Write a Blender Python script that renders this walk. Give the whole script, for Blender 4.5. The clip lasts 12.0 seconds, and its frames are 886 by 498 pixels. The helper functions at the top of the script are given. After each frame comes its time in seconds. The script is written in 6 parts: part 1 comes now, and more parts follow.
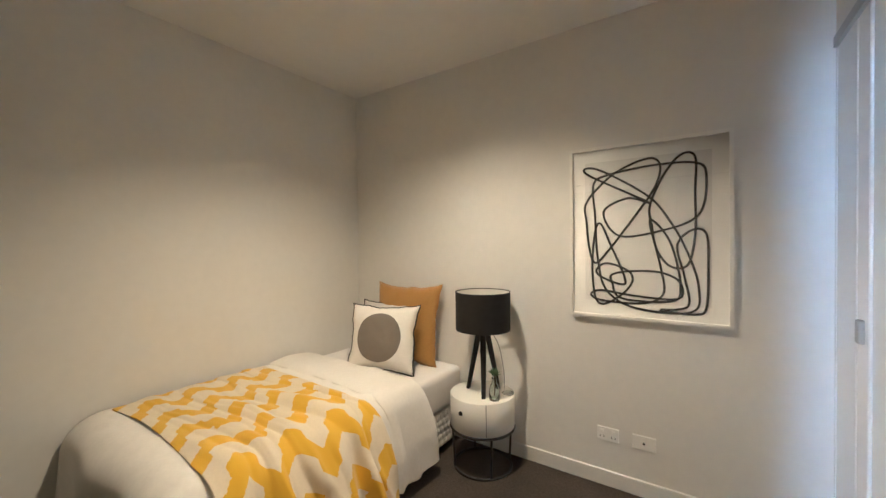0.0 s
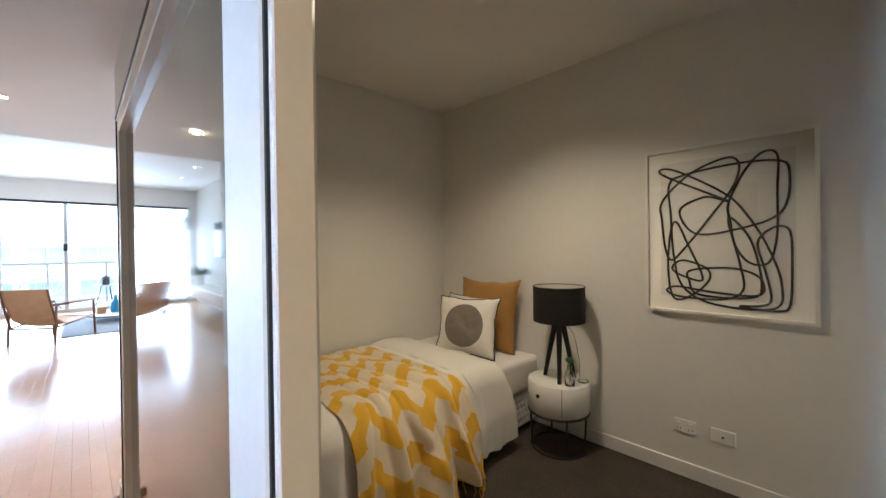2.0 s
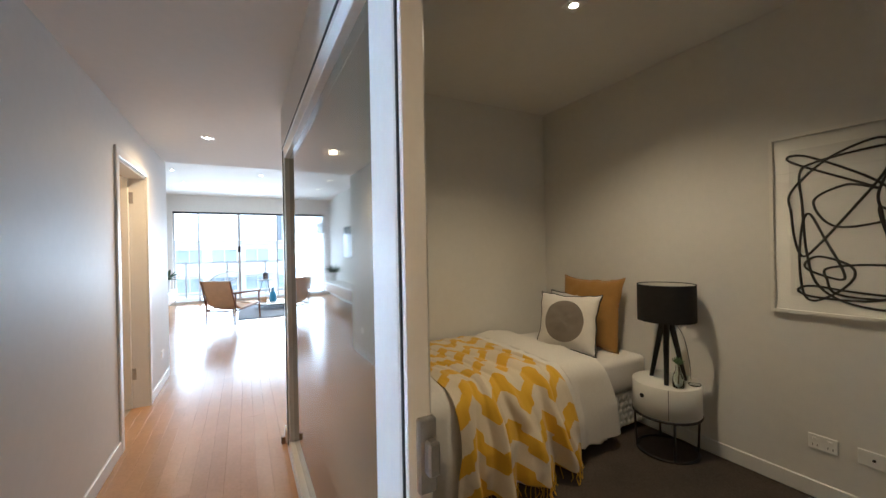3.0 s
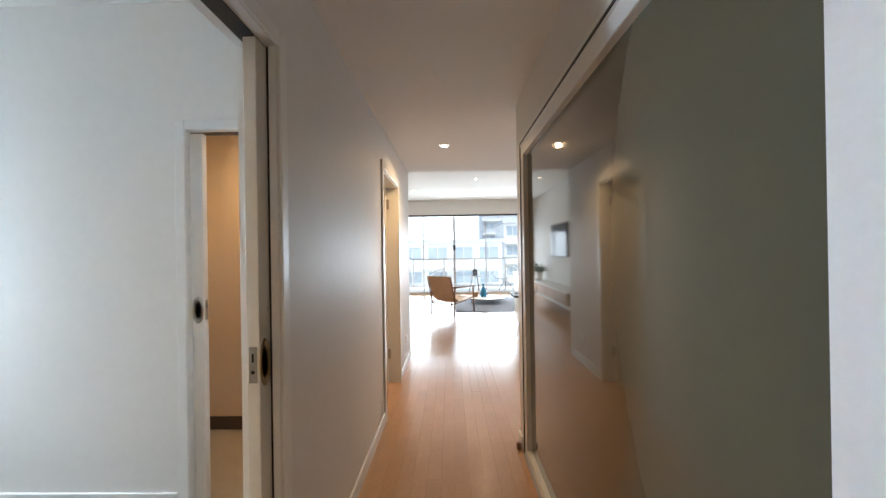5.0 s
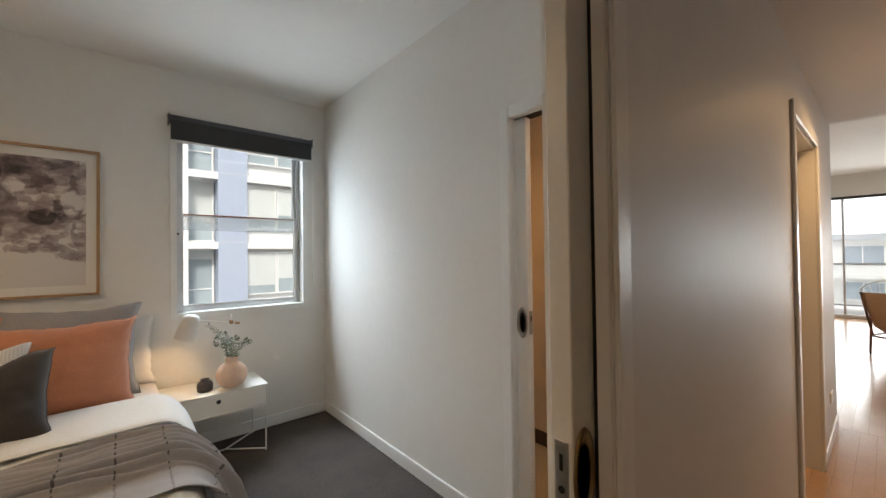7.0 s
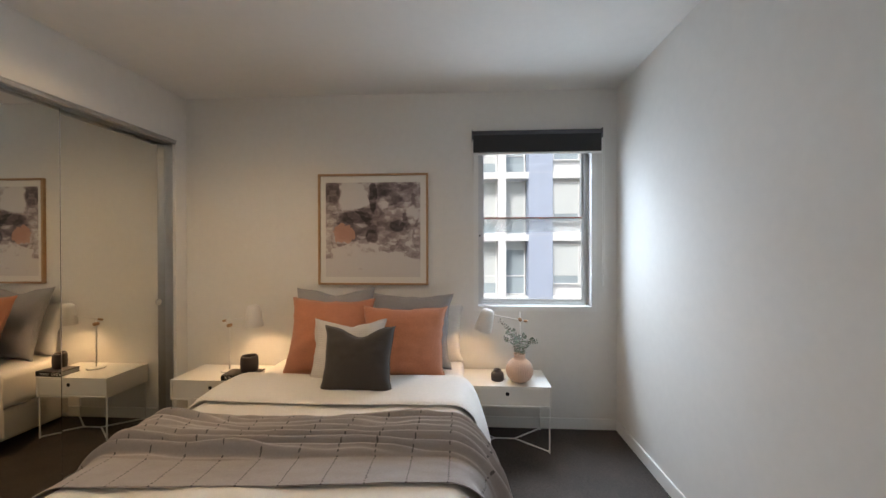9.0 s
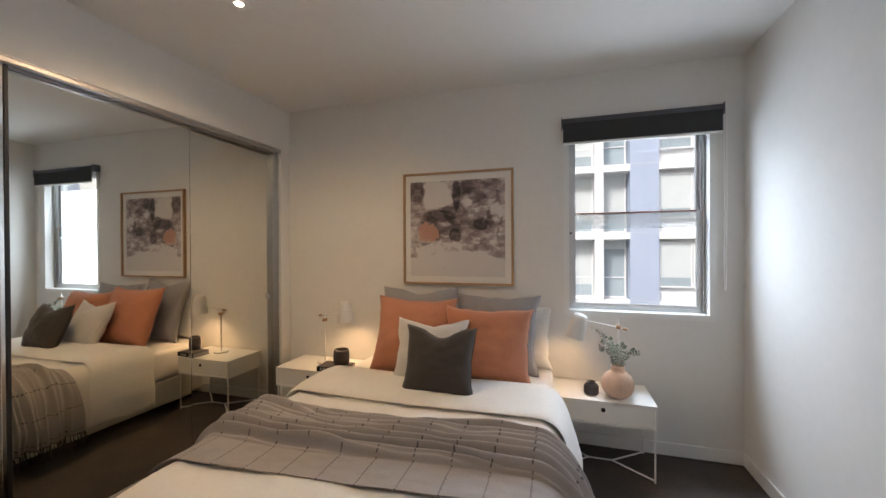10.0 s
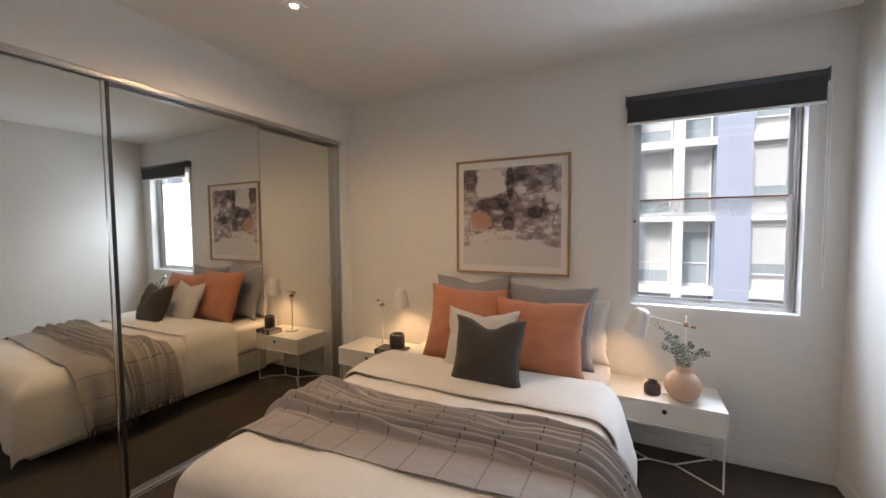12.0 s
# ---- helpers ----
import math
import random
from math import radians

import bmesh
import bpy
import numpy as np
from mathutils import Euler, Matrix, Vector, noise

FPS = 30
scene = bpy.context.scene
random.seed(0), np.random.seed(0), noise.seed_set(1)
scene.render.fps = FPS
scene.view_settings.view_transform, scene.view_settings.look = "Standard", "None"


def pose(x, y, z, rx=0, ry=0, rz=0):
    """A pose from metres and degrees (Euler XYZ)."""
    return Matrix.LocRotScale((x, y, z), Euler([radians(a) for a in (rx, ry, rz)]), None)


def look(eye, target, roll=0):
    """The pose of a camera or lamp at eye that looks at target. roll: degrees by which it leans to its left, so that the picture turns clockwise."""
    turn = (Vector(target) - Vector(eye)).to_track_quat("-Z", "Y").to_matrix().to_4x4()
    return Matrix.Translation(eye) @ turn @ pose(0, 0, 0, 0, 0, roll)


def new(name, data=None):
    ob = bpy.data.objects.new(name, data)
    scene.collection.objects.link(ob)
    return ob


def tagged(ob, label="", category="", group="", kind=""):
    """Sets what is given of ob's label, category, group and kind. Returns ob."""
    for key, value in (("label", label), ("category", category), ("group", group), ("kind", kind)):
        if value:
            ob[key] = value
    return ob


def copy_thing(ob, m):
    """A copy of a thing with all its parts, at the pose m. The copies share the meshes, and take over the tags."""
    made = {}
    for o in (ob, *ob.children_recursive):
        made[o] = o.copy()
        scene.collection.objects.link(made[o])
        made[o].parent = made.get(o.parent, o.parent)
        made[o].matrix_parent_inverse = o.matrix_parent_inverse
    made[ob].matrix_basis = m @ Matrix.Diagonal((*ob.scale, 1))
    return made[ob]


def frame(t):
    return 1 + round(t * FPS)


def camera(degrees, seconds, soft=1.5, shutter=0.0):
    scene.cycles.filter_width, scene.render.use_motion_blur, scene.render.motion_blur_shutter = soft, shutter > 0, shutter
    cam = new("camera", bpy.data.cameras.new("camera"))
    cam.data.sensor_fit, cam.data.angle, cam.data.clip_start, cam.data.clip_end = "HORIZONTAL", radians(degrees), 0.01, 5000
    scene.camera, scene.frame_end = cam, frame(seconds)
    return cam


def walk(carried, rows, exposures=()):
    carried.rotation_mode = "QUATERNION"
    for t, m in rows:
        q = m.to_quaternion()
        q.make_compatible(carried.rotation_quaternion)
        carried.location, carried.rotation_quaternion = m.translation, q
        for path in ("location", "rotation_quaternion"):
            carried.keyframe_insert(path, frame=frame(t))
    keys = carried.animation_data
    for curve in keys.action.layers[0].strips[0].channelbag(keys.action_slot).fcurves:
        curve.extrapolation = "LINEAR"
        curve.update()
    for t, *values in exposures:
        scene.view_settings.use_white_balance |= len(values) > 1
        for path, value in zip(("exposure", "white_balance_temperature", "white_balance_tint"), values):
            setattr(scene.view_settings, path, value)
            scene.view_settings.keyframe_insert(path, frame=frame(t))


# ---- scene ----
cam = camera(98.8, 12.0)
EXPOSURES = [(0.0, 2.2, 4800, 6), (1.5, 1.85, 4850, 5), (2.0, 1.4, 4900, 4), (2.5, 1.15, 4950, 3), (3.5, 0.92, 5200, 3), (5.5, 0.5, 6100, 6), (6.5, -0.1, 6650, 8), (7.2, 0.08, 6700, 10), (9.0, 0.05, 6350, 12), (12.0, 0.15, 6450, 17)]
PATH = [
    (0, (-0.012, 0.1, 1.394), (-1.147, 1.747, 1.364), -0.6),
    (0.5, (-0.003, 0.056, 1.391), (-1.173, 1.678, 1.36), -0.6),
    (1, (0.038, 0.003, 1.377), (-1.203, 1.571, 1.352), -0.7),
    (1.5, (0.095, -0.077, 1.374), (-1.222, 1.429, 1.352), -0.7),
    (2, (0.162, -0.158, 1.374), (-1.281, 1.227, 1.357), -0.7),
    (2.5, (0.259, -0.217, 1.358), (-1.345, 0.977, 1.353), -0.9),
    (3, (0.372, -0.256, 1.352), (-1.399, 0.674, 1.349), -1.1),
    (3.5, (0.434, -0.304, 1.338), (-1.458, 0.344, 1.344), -1.0),
    (3.7, (0.449, -0.314, 1.323), (-1.478, 0.221, 1.334), -0.7),
    (5.5, (-0.124, -0.515, 1.38), (-2.091, -0.88, 1.388), -1.1),
    (6, (-0.287, -0.528, 1.376), (-2.112, -1.346, 1.394), -0.9),
    (6.5, (-0.433, -0.626, 1.374), (-1.995, -1.875, 1.398), -0.8),
    (7, (-0.519, -0.732, 1.385), (-1.817, -2.253, 1.414), -0.7),
    (7.2, (-0.544, -0.756, 1.395), (-1.733, -2.364, 1.414), -0.6),
    (8.8, (-0.734, -0.905, 1.48), (-0.735, -2.905, 1.462), -0.0),
    (9, (-0.727, -0.932, 1.467), (-0.61, -2.928, 1.456), -0.1),
    (9.5, (-0.733, -1.02, 1.457), (-0.348, -2.983, 1.443), -0.2),
    (10, (-0.757, -1.053, 1.462), (-0.175, -2.967, 1.45), -0.3),
    (10.5, (-0.795, -1.069, 1.473), (-0.074, -2.934, 1.455), -0.3),
    (11, (-0.823, -1.082, 1.487), (-0.007, -2.908, 1.446), -0.4),
    (11.5, (-0.831, -1.092, 1.497), (0.033, -2.894, 1.424), -0.4),
    (12, (-0.834, -1.094, 1.517), (0.056, -2.882, 1.411), -0.4),
]
walk(cam, [(t, look(eye, target, roll)) for t, eye, target, roll in PATH], EXPOSURES)

# ---- world, sun, large lights ----
world = bpy.data.worlds.new("sky")
scene.world = world
world.use_nodes = True
wn = world.node_tree
sky = wn.nodes.new("ShaderNodeTexSky")
sky.sky_type, sky.sun_disc = "NISHITA", False
sky.sun_elevation, sky.sun_rotation = radians(43), radians(24)
sky.air_density, sky.dust_density = 1.2, 3.0
wn.nodes["Background"].inputs["Strength"].default_value = 0.15
wn.links.new(sky.outputs[0], wn.nodes["Background"].inputs["Color"])


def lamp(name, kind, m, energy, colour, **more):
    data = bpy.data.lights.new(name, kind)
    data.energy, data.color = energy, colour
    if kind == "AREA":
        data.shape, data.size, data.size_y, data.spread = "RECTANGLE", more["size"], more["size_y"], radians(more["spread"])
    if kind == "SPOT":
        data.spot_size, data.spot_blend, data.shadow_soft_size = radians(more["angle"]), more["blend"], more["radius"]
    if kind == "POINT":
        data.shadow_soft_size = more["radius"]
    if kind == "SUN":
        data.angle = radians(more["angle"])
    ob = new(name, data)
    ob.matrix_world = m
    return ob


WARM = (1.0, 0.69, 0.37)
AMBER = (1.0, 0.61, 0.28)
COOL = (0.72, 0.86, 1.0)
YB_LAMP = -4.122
lamp("sun", "SUN", look((0, 0, 0), (-0.30, -0.68, -0.68)), 3.0, (1.0, 0.96, 0.9), angle=12)
# Area lamps stand in for sky light: bedroom window and living room glazing.
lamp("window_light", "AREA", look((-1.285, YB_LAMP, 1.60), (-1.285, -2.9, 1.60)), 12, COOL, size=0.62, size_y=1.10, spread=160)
# Unseen lamp outside above the window, added for downward sky light.
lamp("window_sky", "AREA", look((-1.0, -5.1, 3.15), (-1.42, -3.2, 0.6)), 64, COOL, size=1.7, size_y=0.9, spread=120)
# Extra narrow beam, added to brighten the small bedroom's picture wall through both doorways.
lamp("window_fill_beam", "AREA", look((-1.20, -4.085, 1.55), (0.06, 2.4, 1.35)), 4.5, COOL, size=0.40, size_y=1.0, spread=60)
for y0, y1 in ((-1.87, -1.32), (-1.32, -0.36), (-0.36, 0.62), (0.62, 1.62), (1.62, 2.6), (2.6, 3.6)):
    lamp("glazing_light", "AREA", look((-11.742, (y0 + y1) / 2, 1.0), (0, (y0 + y1) / 2, 1.0)), 20 * (y1 - y0), (0.93, 0.97, 1.0), size=y1 - y0 - 0.07, size_y=1.75, spread=160)
CEIL1, CEIL2, CEILH, CEILL = 2.65, 2.727, 2.375, 2.9
# Fittings at x 0.75, -2.40 and -3.45 are unseen, added for warm light there.
DOWNLIGHTS = [(-1.10, 1.34, CEIL1, 43), (0.818, -2.633, CEIL2, 66), (-3.575, -0.52, CEILH, 50), (0.75, -0.52, CEILH, 22), (-2.40, -1.75, 2.4, 26), (-3.45, -1.75, 2.4, 14)]
DOWNLIGHTS += [(x, y, CEILL, 6) for x in (-6.7, -8.15, -9.6) for y in (-1.4, 0.09, 1.58)]
for x, y, z, watts in DOWNLIGHTS:
    lamp("downlight_lamp", "SPOT", look((x, y, z - 0.02), (x, y, 0)), watts, AMBER if z < 2.5 else WARM, angle=132 if 2.5 < z < 2.7 else 160, blend=1.0, radius=0.02)


# ---- materials ----
def mat(name, colour, rough=0.6, vary=0.06, scale=6.0, bump=0.0, bump_scale=120.0, metal=0.0, coat=0.0, spec=0.5, per=""):
    """Two scales of variation in the colour, fine relief and uneven gloss. per: 'object' or 'island' for pieces that differ."""
    m = bpy.data.materials.new(name)
    m.use_nodes = True
    nt = m.node_tree
    b = nt.nodes["Principled BSDF"]
    b.inputs["Metallic"].default_value, b.inputs["Coat Weight"].default_value = metal, coat
    b.inputs["Specular IOR Level"].default_value = spec
    b.inputs["Coat Roughness"].default_value = 0.06
    co = nt.nodes.new("ShaderNodeTexCoord")
    big, small = nt.nodes.new("ShaderNodeTexNoise"), nt.nodes.new("ShaderNodeTexNoise")
    big.inputs["Scale"].default_value, small.inputs["Scale"].default_value = scale, scale * 14
    big.inputs["Detail"].default_value = 4
    for n in (big, small):
        nt.links.new(co.outputs["Object"], n.inputs["Vector"])
    add = nt.nodes.new("ShaderNodeMath")
    add.operation = "ADD"
    nt.links.new(big.outputs["Fac"], add.inputs[0])
    nt.links.new(small.outputs["Fac"], add.inputs[1])
    ramp = nt.nodes.new("ShaderNodeMapRange")
    ramp.inputs["From Min"].default_value, ramp.inputs["From Max"].default_value = 0.6, 1.4
    ramp.inputs["To Min"].default_value, ramp.inputs["To Max"].default_value = 1 - vary, 1 + vary
    nt.links.new(add.outputs[0], ramp.inputs["Value"])
    out = ramp.outputs["Result"]
    if per:
        if per == "object":
            info = nt.nodes.new("ShaderNodeObjectInfo").outputs["Random"]
        else:
            info = nt.nodes.new("ShaderNodeNewGeometry").outputs["Random Per Island"]
        r = nt.nodes.new("ShaderNodeMapRange")
        r.inputs["To Min"].default_value, r.inputs["To Max"].default_value = 0.95, 1.05
        nt.links.new(info, r.inputs["Value"])
        mul = nt.nodes.new("ShaderNodeMath")
        mul.operation = "MULTIPLY"
        nt.links.new(out, mul.inputs[0])
        nt.links.new(r.outputs[0], mul.inputs[1])
        out = mul.outputs[0]
    mix = nt.nodes.new("ShaderNodeVectorMath")
    mix.operation = "SCALE"
    mix.inputs[0].default_value = colour
    nt.links.new(out, mix.inputs["Scale"])
    nt.links.new(mix.outputs[0], b.inputs["Base Color"])
    rr = nt.nodes.new("ShaderNodeMapRange")
    rr.inputs["To Min"].default_value, rr.inputs["To Max"].default_value = max(0.02, rough * 0.85), min(1, rough * 1.15)
    nt.links.new(big.outputs["Fac"], rr.inputs["Value"])
    nt.links.new(rr.outputs[0], b.inputs["Roughness"])
    if bump:
        fine = nt.nodes.new("ShaderNodeTexNoise")
        fine.inputs["Scale"].default_value = bump_scale
        fine.inputs["Detail"].default_value = 3
        nt.links.new(co.outputs["Object"], fine.inputs["Vector"])
        bp = nt.nodes.new("ShaderNodeBump")
        bp.inputs["Strength"].default_value, bp.inputs["Distance"].default_value = bump, 0.004
        nt.links.new(fine.outputs["Fac"], bp.inputs["Height"])
        nt.links.new(bp.outputs[0], b.inputs["Normal"])
    return m


def weave(m, scale=4200.0, strength=0.16):
    """Threads in two directions, for woven cloth."""
    nt = m.node_tree
    b = nt.nodes["Principled BSDF"]
    b.inputs["Sheen Weight"].default_value = 0.15
    co = nt.nodes.new("ShaderNodeTexCoord")
    waves = []
    for axis in ("X", "Y"):
        w = nt.nodes.new("ShaderNodeTexWave")
        w.bands_direction = axis
        w.inputs["Scale"].default_value, w.inputs["Distortion"].default_value = scale / 20, 2.5
        nt.links.new(co.outputs["UV"], w.inputs["Vector"])
        waves.append(w)
    mul = nt.nodes.new("ShaderNodeMath")
    mul.operation = "ADD"
    nt.links.new(waves[0].outputs["Fac"], mul.inputs[0])
    nt.links.new(waves[1].outputs["Fac"], mul.inputs[1])
    bp = nt.nodes.new("ShaderNodeBump")
    bp.inputs["Strength"].default_value, bp.inputs["Distance"].default_value = strength, 0.002
    nt.links.new(mul.outputs[0], bp.inputs["Height"])
    nt.links.new(bp.outputs[0], b.inputs["Normal"])
    return m


def glow(name, colour, strength):
    m = bpy.data.materials.new(name)
    m.use_nodes = True
    b = m.node_tree.nodes["Principled BSDF"]
    b.inputs["Emission Color"].default_value, b.inputs["Emission Strength"].default_value = (*colour, 1), strength
    return m


def clear(name, tint=(1, 1, 1), rough=0.0, ior=1.45):
    m = bpy.data.materials.new(name)
    m.use_nodes = True
    b = m.node_tree.nodes["Principled BSDF"]
    b.inputs["Base Color"].default_value = (*tint, 1)
    b.inputs["Transmission Weight"].default_value, b.inputs["Roughness"].default_value, b.inputs["IOR"].default_value = 1, rough, ior
    return m


WALL = mat("wall_paint", (0.76, 0.74, 0.70), 0.7, 0.025, 1.5, 0.05, 300, spec=0.3)
WALL_COOL = mat("hall_paint", (0.74, 0.72, 0.69), 0.50, 0.025, 1.5, 0.05, 300, spec=0.35)
CEILING = mat("ceiling_paint", (0.78, 0.76, 0.72), 0.8, 0.02, 1.2)
TRIM = mat("trim_enamel", (0.78, 0.77, 0.74), 0.3, 0.03, 5)
CARPET = mat("carpet", (0.064, 0.050, 0.042), 0.95, 0.45, 5, 0.9, 420)
BOARD = mat("floor_board", (0.47, 0.285, 0.16), 0.19, 0.12, 4, 0.04, 90, per="object")
BOARD_FAR = mat("floor_board_far", (0.47, 0.285, 0.16), 0.19, 0.12, 4, 0.04, 90, per="island")
JOINT = mat("board_joint", (0.30, 0.17, 0.09), 0.5)
PANEL = mat("back_painted_glass", (0.105, 0.096, 0.062), 0.035, 0.02, 2, spec=0.5, coat=0.55)
ALU = mat("aluminium", (0.62, 0.62, 0.62), 0.35, 0.05, 9, metal=1.0)
STEEL = mat("brushed_steel", (0.46, 0.45, 0.43), 0.38, 0.1, 20, metal=1.0)
TRACK = mat("satin_track", (0.52, 0.51, 0.50), 0.42, 0.05, 9, metal=1.0)
CHROME = mat("chrome", (0.75, 0.75, 0.74), 0.12, 0.03, 9, metal=1.0)
BRONZE = mat("aged_bronze", (0.30, 0.21, 0.11), 0.32, 0.15, 25, metal=1.0)
BLACK = mat("gasket_and_gap_black", (0.012, 0.012, 0.012), 0.6, 0.2, 20)
DARKMETAL = mat("dark_metal", (0.014, 0.013, 0.013), 0.45, 0.2, 20)
MIRROR = mat("mirror", (0.80, 0.79, 0.73), 0.012, 0.0, 1, metal=1.0)
GLASS = clear("window_glass", (0.97, 0.99, 0.99))
BOTTLE = clear("bottle_glass", (0.93, 0.97, 0.95), 0.0, 1.3)
LINEN = weave(mat("white_linen", (0.80, 0.76, 0.70), 0.85, 0.04, 4))
SHEET = weave(mat("white_sheet", (0.78, 0.75, 0.72), 0.8, 0.04, 5))
BASE = mat("quilted_base", (0.70, 0.67, 0.62), 0.8, 0.06, 8, 0.3, 200)
OCHRE = weave(mat("ochre_cloth", (0.38, 0.20, 0.045), 0.8, 0.08, 6))
RUST = weave(mat("terracotta_cloth", (0.50, 0.205, 0.115), 0.9, 0.10, 7))
GREYCLOTH = weave(mat("grey_cloth", (0.33, 0.32, 0.33), 0.9, 0.08, 7), 700, 0.7)
CHARCOAL = weave(mat("charcoal_cloth", (0.050, 0.041, 0.035), 0.9, 0.12, 8))
OFFWHITE = weave(mat("offwhite_knit", (0.62, 0.59, 0.55), 0.9, 0.08, 12), 500, 0.6)
PIPING = mat("black_piping", (0.02, 0.018, 0.02), 0.8, 0.2, 30)
SHADEBLACK = mat("black_shade", (0.010, 0.009, 0.009), 0.75, 0.2, 30)
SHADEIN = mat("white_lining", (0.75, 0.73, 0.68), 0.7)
LACQUER = mat("white_lacquer", (0.80, 0.78, 0.73), 0.32, 0.02, 5)
LAMPWHITE = mat("white_enamel", (0.74, 0.72, 0.69), 0.4, 0.03, 9)
OAK = mat("oak", (0.40, 0.24, 0.12), 0.5, 0.2, 9, 0.1, 60)
WALNUT = mat("walnut", (0.20, 0.095, 0.045), 0.45, 0.25, 9, 0.1, 60)
LEATHER = mat("tan_leather", (0.56, 0.36, 0.21), 0.6, 0.12, 8, 0.15, 200)
CLAY = mat("peach_clay", (0.72, 0.50, 0.37), 0.75, 0.10, 25, 0.4, 90)
DARKPOT = mat("dark_stoneware", (0.060, 0.047, 0.045), 0.55, 0.2, 25, 0.2, 120)
LEAF = mat("eucalyptus_leaf", (0.13, 0.17, 0.12), 0.6, 0.3, 30)
STEM = mat("stem", (0.13, 0.09, 0.05), 0.7, 0.2, 30)
GREEN = mat("succulent_leaf", (0.07, 0.12, 0.05), 0.5, 0.3, 30)
BLINDCLOTH = mat("charcoal_blind", (0.030, 0.030, 0.032), 0.8, 0.1, 20, 0.15, 500)
BLINDHEAD = mat("grey_valance", (0.075, 0.077, 0.090), 0.5, 0.08, 20)
PLASTIC = mat("white_plastic", (0.86, 0.85, 0.82), 0.3, 0.02, 10)
PAPER = mat("art_paper", (0.62, 0.60, 0.57), 0.8, 0.02, 5)
MATBOARD = mat("mount_board", (0.74, 0.72, 0.68), 0.8, 0.02, 5)
INK = mat("black_ink", (0.015, 0.014, 0.014), 0.7, 0.2, 30)
TILE = mat("floor_tile", (0.42, 0.36, 0.28), 0.4, 0.1, 6)
BEIGE = mat("beige_paint", (0.62, 0.50, 0.38), 0.6, 0.03, 3)
BROWNTILE = mat("dark_skirting_tile", (0.055, 0.035, 0.025), 0.4, 0.2, 9)
RUGCLOTH = mat("grey_rug", (0.20, 0.20, 0.22), 0.95, 0.15, 12, 0.6, 200)
CONCRETE = mat("render_white", (0.80, 0.80, 0.79), 0.8, 0.06, 1.2)
BLUEPANEL = mat("blue_grey_cladding", (0.40, 0.46, 0.58), 0.6, 0.04, 0.8)
GLASSDARK = mat("far_window_glass", (0.34, 0.40, 0.43), 0.15, 0.2, 0.7)
FARPANE = mat("hazy_window_glass", (0.38, 0.44, 0.50), 0.3, 0.15, 0.4)
CURTAIN = mat("drawn_blind", (0.60, 0.63, 0.62), 0.5, 0.05, 2)
FARGREY = mat("far_grey_render", (0.55, 0.57, 0.60), 0.8, 0.06, 0.4)
GROUND = mat("asphalt", (0.06, 0.06, 0.06), 0.9, 0.2, 0.5)
DECK = mat("balcony_tile", (0.55, 0.54, 0.52), 0.7, 0.08, 3)
SCREEN = mat("tv_screen", (0.012, 0.012, 0.014), 0.08, 0.1, 3)
BLUEGLASS = mat("blue_glass", (0.05, 0.22, 0.40), 0.1, 0.1, 9)
FILM = mat("frosted_film_strip", (0.72, 0.78, 0.80), 0.6, 0.03, 4)
FILM.node_tree.nodes["Principled BSDF"].inputs["Alpha"].default_value = 0.3
RED = mat("red_strip", (0.35, 0.06, 0.03), 0.5, 0.1, 9)
HAZE = glow("sky_haze", (0.90, 0.95, 1.0), 1.5)
HOT = glow("lamp_glow", (1.0, 0.78, 0.5), 30)
HOTSOFT = glow("bulb_glow", (1.0, 0.70, 0.38), 22)


# ---- helpers for meshes ----
def mesh(name, bm):
    me = bpy.data.meshes.new(name)
    bm.normal_update()
    bm.to_mesh(me)
    bm.free()
    return me


def part(name, bm, material, parent=None, label="", smooth=False):
    me = bm if isinstance(bm, bpy.types.Mesh) else mesh(name, bm)
    ob = new(name, me)
    if not me.materials:
        me.materials.append(material)
    if smooth:
        for p in me.polygons:
            p.use_smooth = True
    if parent is not None:
        ob.parent = parent
    return tagged(ob, label)


def structure(ob, label, category=""):
    return tagged(ob, label, category, kind="structure")


def thing(name, label, category, at=(0, 0, 0), turn=0.0, group=""):
    ob = new(name)
    ob.empty_display_size = 0.1
    ob.matrix_basis = pose(*at, 0, 0, turn)
    return tagged(ob, label, category, group)


def box(lo, hi, bevel=0.0, bm=None, segments=1):
    own = bmesh.new()
    lo, hi = Vector(lo), Vector(hi)
    bmesh.ops.create_cube(own, size=1, matrix=Matrix.Translation((lo + hi) / 2) @ Matrix.Diagonal((*(hi - lo), 1)))
    if bevel:
        bmesh.ops.bevel(own, geom=own.edges[:], offset=bevel, segments=segments, profile=0.6, affect="EDGES")
    return join(bm, own)


def join(bm, own):
    if bm is None:
        return own
    me = bpy.data.meshes.new("tmp")
    own.to_mesh(me)
    own.free()
    bm.from_mesh(me)
    bpy.data.meshes.remove(me)
    return bm


def tube(a, b, r, bm=None, sides=12, r2=None, bevel=0.0):
    own = bmesh.new()
    a, b = Vector(a), Vector(b)
    q = (b - a).to_track_quat("Z", "Y").to_matrix().to_4x4()
    bmesh.ops.create_cone(own, cap_ends=True, segments=sides, radius1=r, radius2=r if r2 is None else r2, depth=(b - a).length, matrix=Matrix.Translation((a + b) / 2) @ q)
    if bevel:
        bmesh.ops.bevel(own, geom=[e for e in own.edges if len(e.link_faces) == 2 and e.calc_face_angle() > 1], offset=bevel, segments=2, affect="EDGES")
    return join(bm, own)


